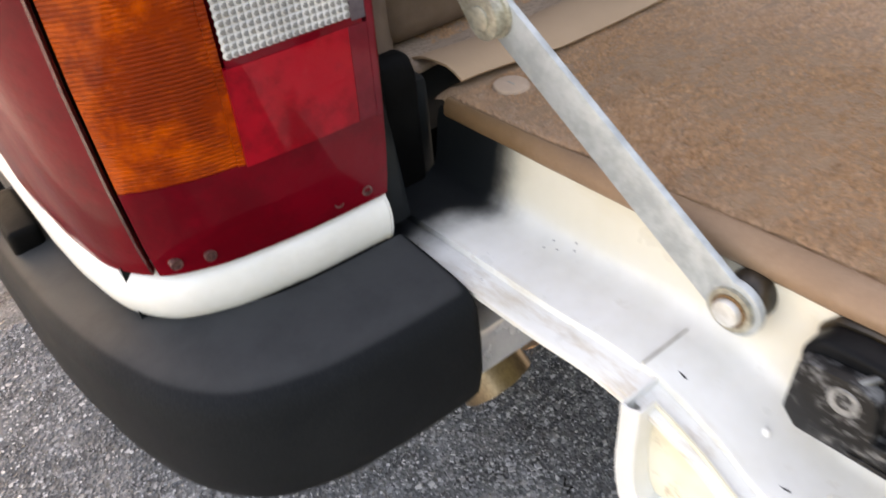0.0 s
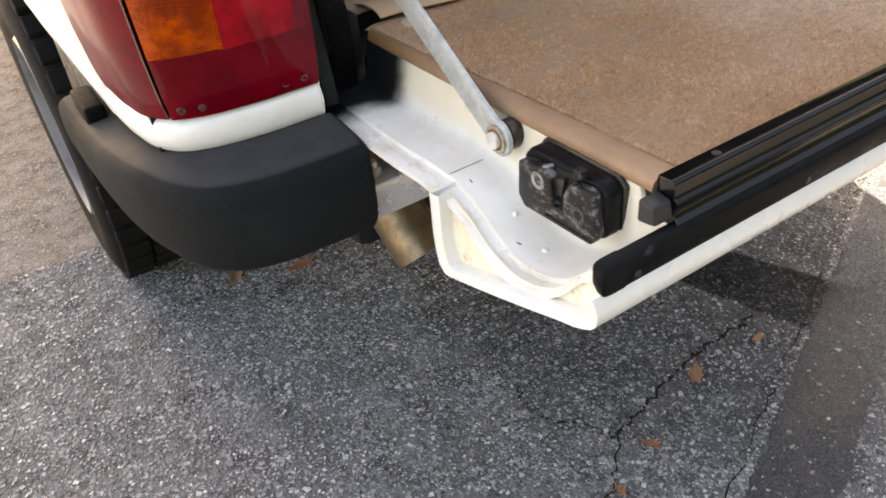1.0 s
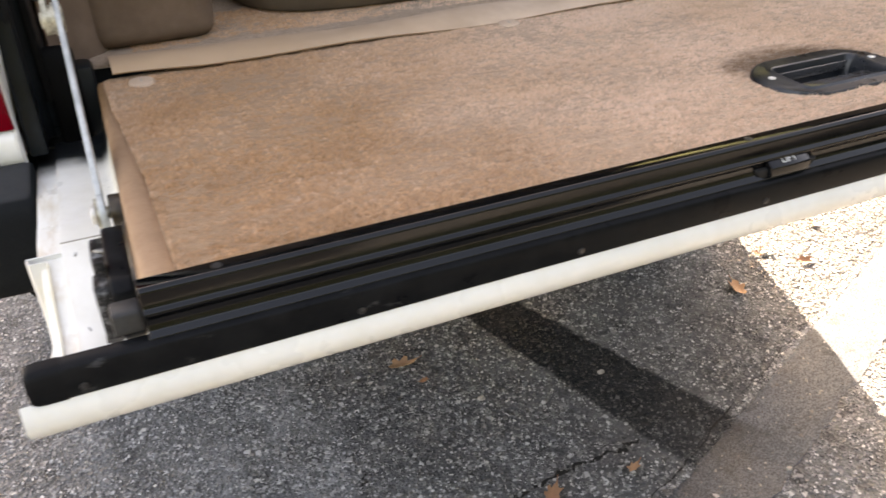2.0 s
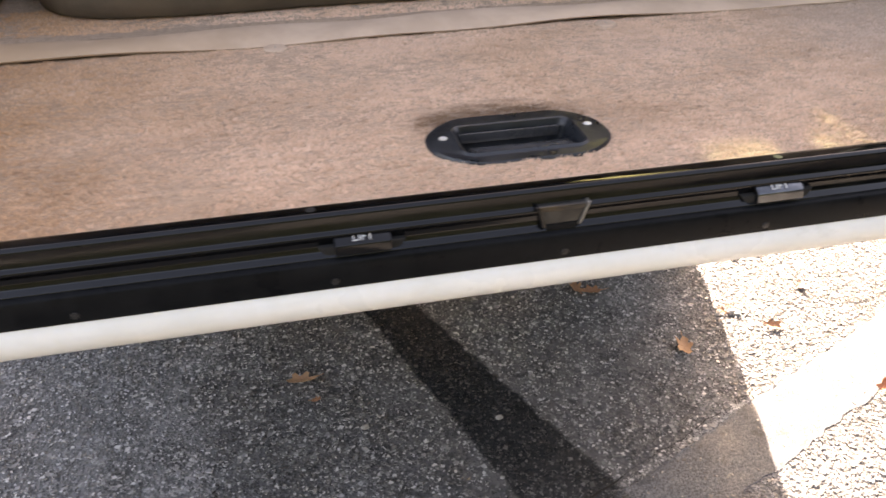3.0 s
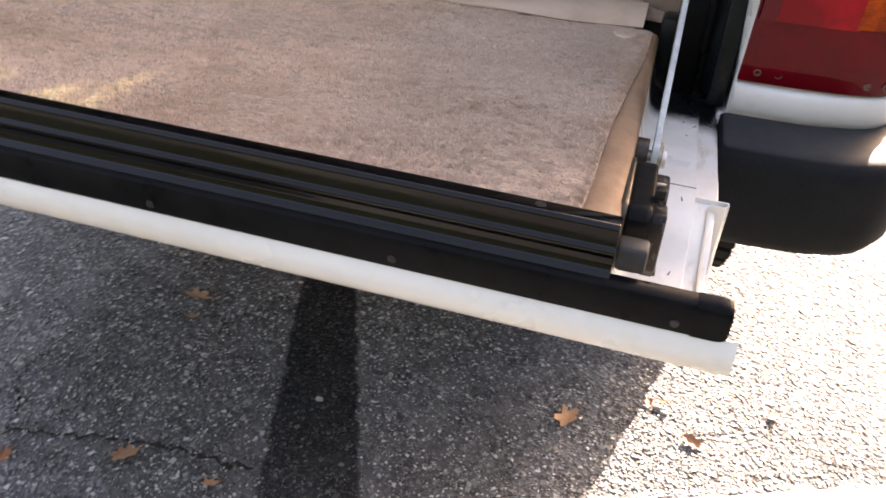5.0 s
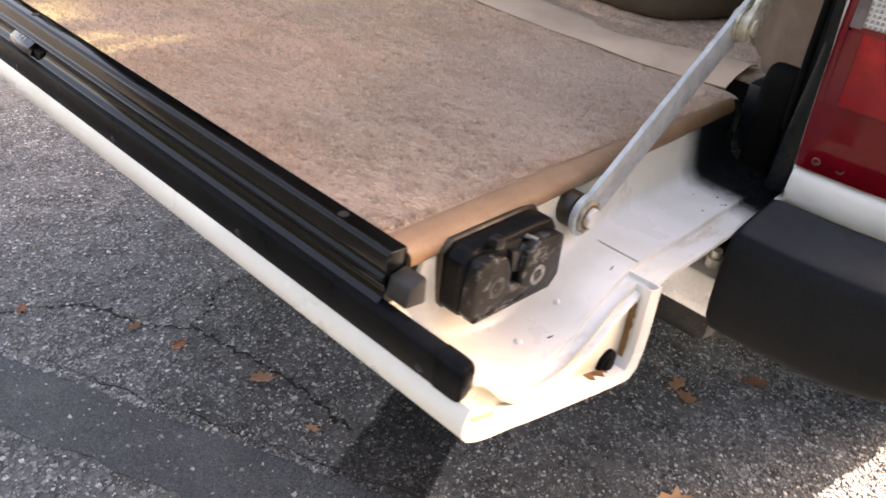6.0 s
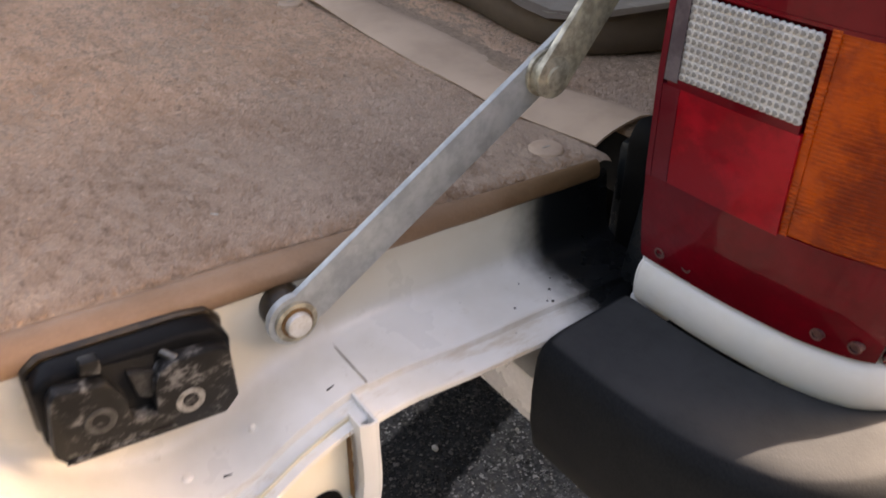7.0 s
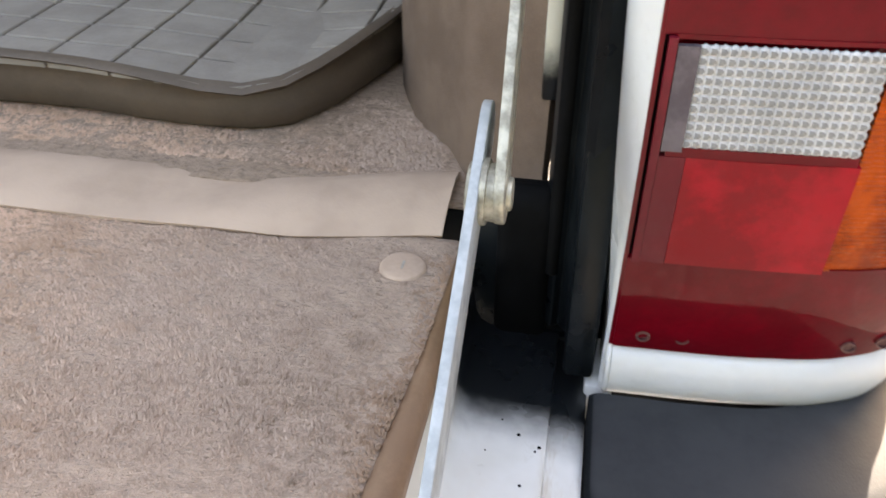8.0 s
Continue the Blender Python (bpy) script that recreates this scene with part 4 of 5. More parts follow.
# ---- the door opening ----
def jamb(side):
    """Black-sprayed pillar, sill pocket and hinge beside the tailgate."""
    plan = [(0.686, 0.30), (0.686, 0.184), (0.6885, 0.174), (0.695, 0.168), (0.699, 0.171), (0.7035, 0.165), (0.713, 0.163), (0.713, 0.30)]
    j = part("door_jamb", flip(prism(plan, 2, 0.80, 1.30, 0.002), side), black_jamb, car, "black-sprayed door jamb with chips")
    part("sill_pocket", flip(box(0.645, 0.7215, 0.178, 0.212, 0.74, 0.866, 0.006), side), black_jamb, j)
    part("weather_seal", flip(rod((0.6925, 0.1705, 0.84), (0.6925, 0.1715, 1.25), 0.004, seg=12), side), rubber, j)
    part("painted_edge", flip(box(0.6772, 0.6866, 0.203, 0.225, 0.930, 1.30, 0.002), side), edge_paint, j, "cream painted edge fading into black overspray")
    h = group_thing("hinge", "black-sprayed tailgate hinge", "")
    h.parent = car
    part("post", flip(prism([(0.128, 0.800), (0.172, 0.800), (0.172, 1.00), (0.166, 0.995), (0.150, 0.905), (0.138, 0.860)], 0, 0.7045, 0.7215, 0.003, 2), side), black_jamb, h)
    cover = prism([(0.168, 0.786), (0.196, 0.786), (0.199, 0.880), (0.188, 0.8905), (0.174, 0.8900), (0.167, 0.876)], 0, 0.660, 0.692, 0.0095, 4)
    part("cover", flip(cover, side), rubber, h, "rounded black rubber hinge cover", 60)


def side_trim(side):
    """Soft brown panel with upright folds beside the load floor."""
    plan = smooth_line([(0.684, 0.218), (0.677, 0.219), (0.662, 0.228), (0.642, 0.240), (0.628, 0.262), (0.617, 0.285), (0.610, 0.291), (0.597, 0.305), (0.579, 0.34), (0.564, 0.40), (0.59, 0.46), (0.60, 0.9), (0.60, 1.3)], 40)
    rows = [[(x + 0.02 * (z - 0.86), y, z) for x, y in plan] for z in (0.855, 0.90, 1.0, 1.06, 1.13)]
    part("side_trim", flip(sheet(rows, 0.008), side), trim_cloth, car, "brown cloth-covered side trim", 60)


def wheel_box():
    """Brown carpeted box over the left wheel arch."""
    part("wheel_box", box(-0.64, -0.505, 0.235, 1.2, 0.858, 1.10, 0.02, 4), trim_cloth, car, "brown cloth-covered wheel box")


def load_floor():
    nx, ny = 200, 90
    rows = []
    for j in range(ny + 1):
        y = 0.205 + 1.0 * (j / ny) ** 1.4
        rows.append([(x, y, 0.8575 + 0.0016 * noise.noise((x * 70, y * 70, 1)) + 0.0018 * noise.noise((x * 11, y * 11, 4)) - (0.004 if j == 0 else 0)) for x in np.linspace(-0.655, 0.655, nx + 1).tolist()])
    part("load_floor", loft(rows), floor_carpet, car, "brown-grey carpeted load floor", 180)
    part("load_deck", box(-0.655, 0.655, 0.21, 1.3, 0.80, 0.851), black_jamb, car)
    part("seat_back", box(-0.62, 0.62, 1.22, 1.36, 0.85, 1.42, 0.05, 4), trim_cloth, car)


def floor_tray():
    """Thick load tray with a gridded rubber top."""
    tray = group_thing("load_tray", "thick brown load tray with a grey gridded rubber top", "car mat")
    right = [(0.44, 0.252), (0.474, 0.255), (0.500, 0.270), (0.520, 0.303), (0.537, 0.350), (0.553, 0.41), (0.558, 0.48), (0.558, 1.1)]
    left = [(-0.47, 1.1), (-0.47, 0.40), (-0.455, 0.33), (-0.42, 0.285), (-0.37, 0.262), (-0.33, 0.256)]
    plan = smooth_line(left + [(-0.1, 0.258), (0.1, 0.256), (0.25, 0.262), (0.34, 0.262)] + right, 90)

    def ring(inset, z, wave, under=0.0):
        p = np.array(plan)
        t = np.gradient(p, axis=0)
        t /= np.linalg.norm(t, axis=1)[:, None]
        q = p + inset * np.stack([-t[:, 1], t[:, 0]], 1)
        q[:, 1] += under * np.maximum(t[:, 0], 0) ** 2
        return [(float(a), float(b), z + wave * (math.sin(9 * a + 1.2) - 2.9 * math.exp(-((a - 0.485) / 0.055) ** 2)) * (1 if b < 0.5 else 0)) for a, b in q]

    rows = [ring(0.004, 0.8605, 0, 0.012), ring(0.001, 0.864, 0, 0.011), ring(0.0, 0.885, 0.001, 0.006), ring(0.004, 0.899, 0.003, 0.002), ring(0.0, 0.9055, 0.004), ring(-0.003, 0.9075, 0.004), ring(0.0, 0.9095, 0.004), ring(0.006, 0.9090, 0.003)]
    part("tray_wall", loft(rows), tray_side, tray, "brown tray side", 60)
    bm = bmesh.new()
    bm.faces.new([bm.verts.new((x, y, 0.8985)) for x, y, z in ring(0.005, 0, 0)])
    part("tray_top", bm, tray_top, tray, "grey rubber top")
    rim = [(p[0], p[1]) for p in ring(0.0015, 0, 0)]

    def clip(poly, k, limit, sign):
        """The part of a polygon on one side of a line along an axis."""
        out = []
        for p, q in zip(poly, poly[1:] + poly[:1]):
            a, b = sign * (p[k] - limit), sign * (q[k] - limit)
            if a >= 0:
                out.append(p)
            if a * b < 0:
                f = a / (a - b)
                out.append((p[0] + (q[0] - p[0]) * f, p[1] + (q[1] - p[1]) * f))
        return out

    def height(x, y):
        sway = math.sin(9 * x + 1.2) - 2.9 * math.exp(-((x - 0.485) / 0.055) ** 2)
        return 0.9088 + 0.0035 * sway * min(1.0, max(0.0, (0.50 - y) / 0.12))

    for i in range(-18, 4):
        for j in range(0, 15):
            x0, y0 = 0.4338 + i * 0.0505, 0.2195 + j * 0.036
            pad = rim
            for k, limit, sign in ((0, x0 + 0.0013, 1), (0, x0 + 0.0492, -1), (1, y0 + 0.0013, 1), (1, y0 + 0.0347, -1)):
                pad = clip(pad, k, limit, sign) if len(pad) > 2 else []
            if len(pad) < 3 or y0 > 0.62:
                continue
            cx, cy = sum(p[0] for p in pad) / len(pad), sum(p[1] for p in pad) / len(pad)
            rows = [[(x, y, 0.897) for x, y in pad], [(x, y, height(x, y) - 0.0009) for x, y in pad], [(x + (cx - x) * 0.04, y + (cy - y) * 0.04, height(x, y)) for x, y in pad]]
            part("tread_pad", loft(rows, closed=True, caps=True), tray_top, tray)


# ---- the lowered tailgate ----
FLOOR_LINE = [(-0.272, 0.836), (-0.258, 0.827), (-0.240, 0.805), (-0.220, 0.787), (-0.198, 0.776), (-0.170, 0.7705), (-0.145, 0.7755), (-0.115, 0.792), (-0.085, 0.803), (-0.06, 0.8065), (0.0, 0.8030), (0.06, 0.8005), (0.17, 0.7950)]


def channel(y):
    """Height of the tailgate's side channel along its depth."""
    ys, zs = zip(*CHANNEL)
    return float(np.interp(y, ys, zs))


CHANNEL = smooth_line(FLOOR_LINE, 120)


def top_z(y):
    return float(np.interp(y, (-0.25, 0.16), (0.868, 0.853)))


def half_width(y):
    return float(np.interp(y, (-0.25, -0.1, -0.02, 0.08, 0.16), (0.624, 0.628, 0.633, 0.640, 0.642)))


gate = group_thing("tailgate", "lowered white tailgate, carpeted on its inner face", "")
gate.parent = car


def gate_skin():
    outer = smooth_line([(-0.279, 0.8195), (-0.2838, 0.812), (-0.2845, 0.803), (-0.281, 0.7955), (-0.272, 0.789), (-0.24, 0.776), (-0.18, 0.753), (-0.12, 0.7315), (-0.094, 0.7228)], 40)
    outer += smooth_line([(-0.088, 0.722), (-0.0815, 0.7245), (-0.079, 0.732), (-0.076, 0.803)], 8)
    xs = [-0.727, -0.7255, -0.71, -0.4, 0, 0.4, 0.71, 0.7255, 0.727]
    part("outer_skin", sheet([[(x, y, z) for y, z in outer] for x in xs], 0.0016), white, gate, "white painted outer skin", 50)
    part("gate_core", prism([(-0.262, 0.838), (0.16, 0.838), (0.165, 0.802), (-0.07, 0.798), (-0.088, 0.735), (-0.25, 0.79)], 0, -0.64, 0.64), white, gate)
    inset = smooth_line([(-0.2755, 0.816), (-0.2765, 0.806), (-0.2725, 0.799), (-0.264, 0.794), (-0.24, 0.7845), (-0.18, 0.762), (-0.12, 0.7405), (-0.098, 0.7325)], 40)
    inset += smooth_line([(-0.0935, 0.7315), (-0.0905, 0.7335), (-0.0885, 0.740), (-0.0865, 0.803)], 8)
    for s in (-1, 1):
        rim = sheet([[(0.7265, y, z) for y, z in outer], [(0.7272, 0.5 * (a + c), 0.5 * (b + d)) for (a, b), (c, d) in zip(outer, inset)], [(0.7245, y, z) for y, z in inset], [(0.7120, y, z) for y, z in inset]], 0.0012)
        part("skin_rim", flip(rim, s), white, gate, "folded white rim", 60)
        ys = np.linspace(-0.272, -0.084, 40)
        iy, iz = zip(*inset)
        low = [(0.7125, float(y), float(np.interp(y, iy[:41], iz[:41])) - 0.002) for y in ys]
        high = [(0.7125, float(y), channel(float(y)) - 0.003) for y in ys]
        part("pocket_plate", flip(sheet([low, high], 0.0015), s), pocket, gate, "cream pocket plate with rust in the folds")
        plug = join(rod((0.7095, -0.1065, 0.740), (0.7165, -0.1065, 0.740), 0.0115, seg=28, r=0.002), rod((0.716, -0.1065, 0.740), (0.718, -0.1065, 0.740), 0.007, seg=20, r=0.001))
        if s > 0:
            part("drain_plug", flip(plug, s), rubber, gate, "round black rubber plug")
            fold = [[(0.7132 + k * (0.0042 + 0.0035 * abs(noise.noise((i * 0.55, 3, 1)))), -0.0893, 0.736 + i * 0.0042) for i in range(15)] for k in (0, 0.5, 1)]
            part("rust_stain", sheet(fold, 0.0005), rust, gate, "brown rust down the fold")
            smear = [[(0.7140 + k * (0.006 + 0.003 * math.sin(2.1 * i)), -0.137 + i * 0.0042, float(np.interp(-0.137 + i * 0.0042, iy[:41], iz[:41])) + 0.0008) for i in range(7)] for k in (0, 0.5, 1)]
            part("rust_stain", sheet(smear, 0.0005), rust, gate, "brown rust in the fold")
            bead = []
            for i in range(26):
                y = -0.2735 + i * 0.0011
                z = float(np.interp(y, iy[2:41], iz[2:41])) + 0.0012
                r = 0.0012 + 0.0011 * abs(noise.noise((i * 0.5, 1, 4)))
                bead.append([(0.7185 + r * math.cos(q) + 0.0015 * noise.noise((i * 0.3, 7, 2)), y, z + r * math.sin(q)) for q in (0, 1.05, 2.1, 3.14, 4.19, 5.24)])
            part("sealant_bead", loft(bead, closed=True, caps=True), old_sealant, gate, "yellowed lumpy sealant bead", 60)


def gate_side(side):
    """Upright wall and floor of the side channel, in two pressings that overlap at a seam."""

    def rows(y0, y1, drop, lip):
        out = []
        for y in np.linspace(y0, y1, 60).tolist():
            f, t = channel(y) - drop, top_z(y) - 0.0105
            low = 1 - 0.75 * min(1.0, max(0.0, (-0.234 - y) / 0.014))
            t = f + 0.0125 + (t - f - 0.0125) * low if low < 1 else t
            t -= 0.010 * (1 - low)
            bulge = 0.010 * math.exp(-((y + 0.172) / 0.055) ** 2)
            out.append([(0.6405, y, t), (0.6435, y, t - 0.002), (0.6445, y, t - 0.006), (0.6500, y, f + 0.011 * low), (0.6525, y, f + 0.005 * low), (0.658, y, f + 0.0012), (0.668 + bulge, y, f), (0.6985, y, f), (0.7002, y, f - 0.0004), (0.7010, y, f - 0.0048), (0.7022, y, f - 0.0052), (lip - 0.002, y, f - 0.0056), (lip, y, f - 0.0070), (lip, y, f - 0.0105)])
        return out

    front = part("channel_front", flip(sheet(rows(-0.2735, -0.0670, 0.0, 0.7175), 0.0014), side), frame_paint, gate, "white pressed side channel", 38)
    part("channel_rear", flip(sheet(rows(-0.0725, 0.172, 0.0022, 0.7195), 0.0014), side), frame_paint, gate, "white side channel, sprayed black at the hinge", 38)
    seam = box(0.6535, 0.7000, -0.0679, -0.0667, channel(-0.0673) - 0.001, channel(-0.0673) + 0.0005)
    part("seam_line", flip(seam, side), seam_grey, gate, "thin dark line along the overlap of the pressings")
    for y, z, r in ((-0.168, channel(-0.168), 0.0045), (-0.128, 0.786, 0.0025)):
        part("weld_dimple", flip(rod((0.676, y, z - 0.002), (0.676, y, z + 0.0018), r, r * 0.5, seg=14, r=0.0006), side), frame_paint, gate)
    for y, a in ((-0.150, 14), (-0.085, 40)):
        m = box(-0.0026, 0.0026, -0.0003, 0.0003, -0.0006, 0.0003)
        bmesh.ops.rotate(m, cent=(0, 0, 0), matrix=Matrix.Rotation(radians(a + 60), 3, "Z"), verts=m.verts)
        bmesh.ops.translate(m, vec=(0.690, y, channel(y) + 0.0004), verts=m.verts)
        part("scratch", flip(m, side), dark_fill, gate)


def paint_specks():
    """Drops of black spray on the right side channel."""
    for x, y, r in ((0.6638, 0.1017, 0.0010), (0.6857, 0.0836, 0.0013), (0.6969, 0.0766, 0.0014), (0.6950, 0.0735, 0.0009), (0.6897, 0.0502, 0.0011), (0.6760, 0.0930, 0.0007), (0.6700, 0.0700, 0.0006)):
        z = channel(y) - 0.0022
        part("paint_speck", rod((x, y, z - 0.0004), (x, y, z + 0.0003), r, 0.7 * r, seg=10), rubber, gate, "drop of black overspray")


def lint():
    """A scrap of white thread on the carpet."""
    pts = [(0.5795, -0.1000), (0.5812, -0.0988), (0.5822, -0.0972), (0.5830, -0.0968)]
    rows = [[(x + 0.0006 * math.cos(q), y, top_z(y) + 0.0046 + 0.0006 * math.sin(q)) for q in (0, 1.57, 3.14, 4.71)] for x, y in pts]
    tagged(part("lint", loft(rows, closed=True, caps=True), white_mark, None, angle=60), "small scrap of white thread lying on the carpet", "lint")


def in_handle(x, y, inset):
    """Whether a place on the carpet lies under the pull handle's bezel."""
    return ((x - 0.001) / (0.0785 - inset)) ** 4 + ((y + 0.165) / (0.0445 - inset)) ** 4 < 1


def gate_carpet():
    """Pile carpet with the handle's opening left free."""
    nx, ny = 440, 136
    verts, faces = [], []
    for j in range(ny + 1):
        y = -0.2560 + (0.178 + 0.2560) * j / ny
        w, t = half_width(y), top_z(y)
        for i in range(nx + 1):
            x = -w + 2 * w * i / nx
            edge = min(1.0, (w - abs(x)) / 0.012)
            back = min(1.0, (0.178 - y) / 0.015)
            z = t + 0.0010 * noise.noise((x * 210, y * 330, 0)) + 0.0009 * noise.noise((x * 55, y * 120, 3)) + 0.0018 * noise.noise((x * 9, y * 14, 7))
            verts.append((x, y, z - 0.004 * (1 - edge) ** 2 - 0.004 * (1 - back) ** 2))
    for j in range(ny):
        for i in range(nx):
            a = j * (nx + 1) + i
            x, y, _ = verts[a]
            if not in_handle(x, y, 0.005):
                faces.append((a, a + 1, a + nx + 2, a + nx + 1))
    me = bpy.data.meshes.new("carpet")
    me.from_pydata(verts, [], faces)
    finish(me, carpet, 180)
    ob = new("carpet", me)
    ob.parent = gate
    tagged(ob, "brown cut-pile carpet, worn and brushed")
    for s in (-1, 1):
        rows = []
        for k in range(81):
            y = -0.2490 + (0.162 + 0.2490) * k / 80
            w, t = half_width(y), top_z(y) + 0.0007 * noise.noise((y * 25, s, 0))
            r = 0.6445 - w
            roll = [(w - 0.004 + (r + 0.006) * (0.5 - 0.5 * math.cos(math.pi * q)), y, t - 0.0115 + 0.0115 * math.sin(math.pi * (0.10 + 0.9 * q)) ** 0.8) for q in (0.0, 0.12, 0.25, 0.4, 0.55, 0.7, 0.85, 1.0)]
            rows.append(roll + [(w + r, y, t - 0.0145), (w, y, t - 0.0145)])
        part("edge_binding", flip(loft(rows, closed=True, caps=True), s), vinyl, gate, "brown vinyl edge binding", 60)
    for x in (-0.603, -0.184, 0.208, 0.613):
        stud = part("carpet_stud", rod((x, 0.139, 0.850), (x, 0.139, 0.8570), 0.0145, 0.0125, seg=28, r=0.0015), button_plastic, gate, "beige plastic carpet stud")
        # solid dark bar, the slot's shade put in as colour
        part("slot", box(x - 0.0007, x + 0.0007, 0.1355, 0.1425, 0.8560, 0.8573), seam_grey, stud, "dark bar for the shade in the screwdriver slot")
    rows = []
    for k, y in enumerate((0.153, 0.160, 0.170, 0.184, 0.198, 0.209, 0.216)):
        rise = (0.000, 0.0035, 0.006, 0.0065, 0.006, 0.003, 0.0)[k]
        rows.append([(x, y + 0.003 * math.sin(11 * x) + 0.015 * max(0.0, min(1.0, (abs(x) - 0.54) / 0.08)) + 0.004 * max(-1.0, min(1.0, x / 0.4)), 0.8575 + rise + 0.0028 * math.sin(9 * x + 40 * y) * (0.3 + abs(x)) + 0.0015 * math.sin(23 * x - 60 * y) - 0.0045 * math.exp(-((x - 0.47 - 1.2 * (y - 0.19)) / 0.05) ** 2) * (0.3 + rise / 0.0065)) for x in np.linspace(-0.628, 0.628, 90).tolist()])
    part("hinge_flap", sheet(rows, 0.002), flap_vinyl, gate, "beige vinyl flap over the hinge gap", 60)


def pile(name, x0, x1, y0, y1, height, seed, free, gap=0.0034, per=8):
    """Yarn tufts of a cut pile: clumps of small leaning spikes, brushed in patches."""
    rng = np.random.default_rng(seed)
    nx, ny = int((x1 - x0) / gap), int((y1 - y0) / gap)
    gx, gy = np.meshgrid(np.arange(nx), np.arange(ny))
    c = np.stack([x0 + (gx + 0.5 * (gy % 2)) * gap, y0 + gy * gap], 2).reshape(-1, 2)
    c += rng.uniform(-0.42, 0.42, c.shape) * gap
    brush = np.array([(noise.noise((x * 7, y * 12, 2)), noise.noise((x * 7, y * 12, 9)), noise.noise((x * 60, y * 110, 4))) for x, y in c.tolist()])
    lean = 0.0020 * brush[:, :2] + rng.normal(0, 0.0007, c.shape)
    rise = (1.06 + 0.75 * brush[:, 2]) * rng.uniform(0.75, 1.15, len(c))
    k = np.repeat(np.arange(len(c)), per)
    off = rng.normal(0, 0.0009, (len(k), 2))
    p = c[k] + off
    keep = np.array([free(float(x), float(y)) for x, y in p])
    p, off, k = p[keep], off[keep], k[keep]
    n = len(p)
    z = np.array([height(float(y)) for y in p[:, 1]]) - 0.0015
    tall = rng.uniform(0.0023, 0.0036, n) * rise[k]
    ang = rng.uniform(0, 2 * np.pi, (n, 1)) + np.arange(3) * 2 * np.pi / 3
    w = rng.uniform(0.0008, 0.0013, (n, 1))
    foot = np.stack([p[:, :1] + w * np.cos(ang), p[:, 1:] + w * np.sin(ang), np.repeat(z[:, None], 3, 1)], 2)
    tip = np.concatenate([p + lean[k] + 0.35 * off, (z + tall)[:, None]], 1)[:, None]
    verts = np.concatenate([foot, tip], 1).reshape(-1, 3)
    i = np.arange(n)[:, None] * 4
    faces = np.stack([i + (0, 1, 3), i + (1, 2, 3), i + (2, 0, 3)], 1).reshape(-1, 3)
    me = bpy.data.meshes.new(name)
    me.from_pydata(verts.tolist(), [], faces.tolist())
    finish(me, tufts, 180)
    ob = new(name, me)
    ob.parent = gate
    tagged(ob, "soft brown pile tufts", kind="stuff")


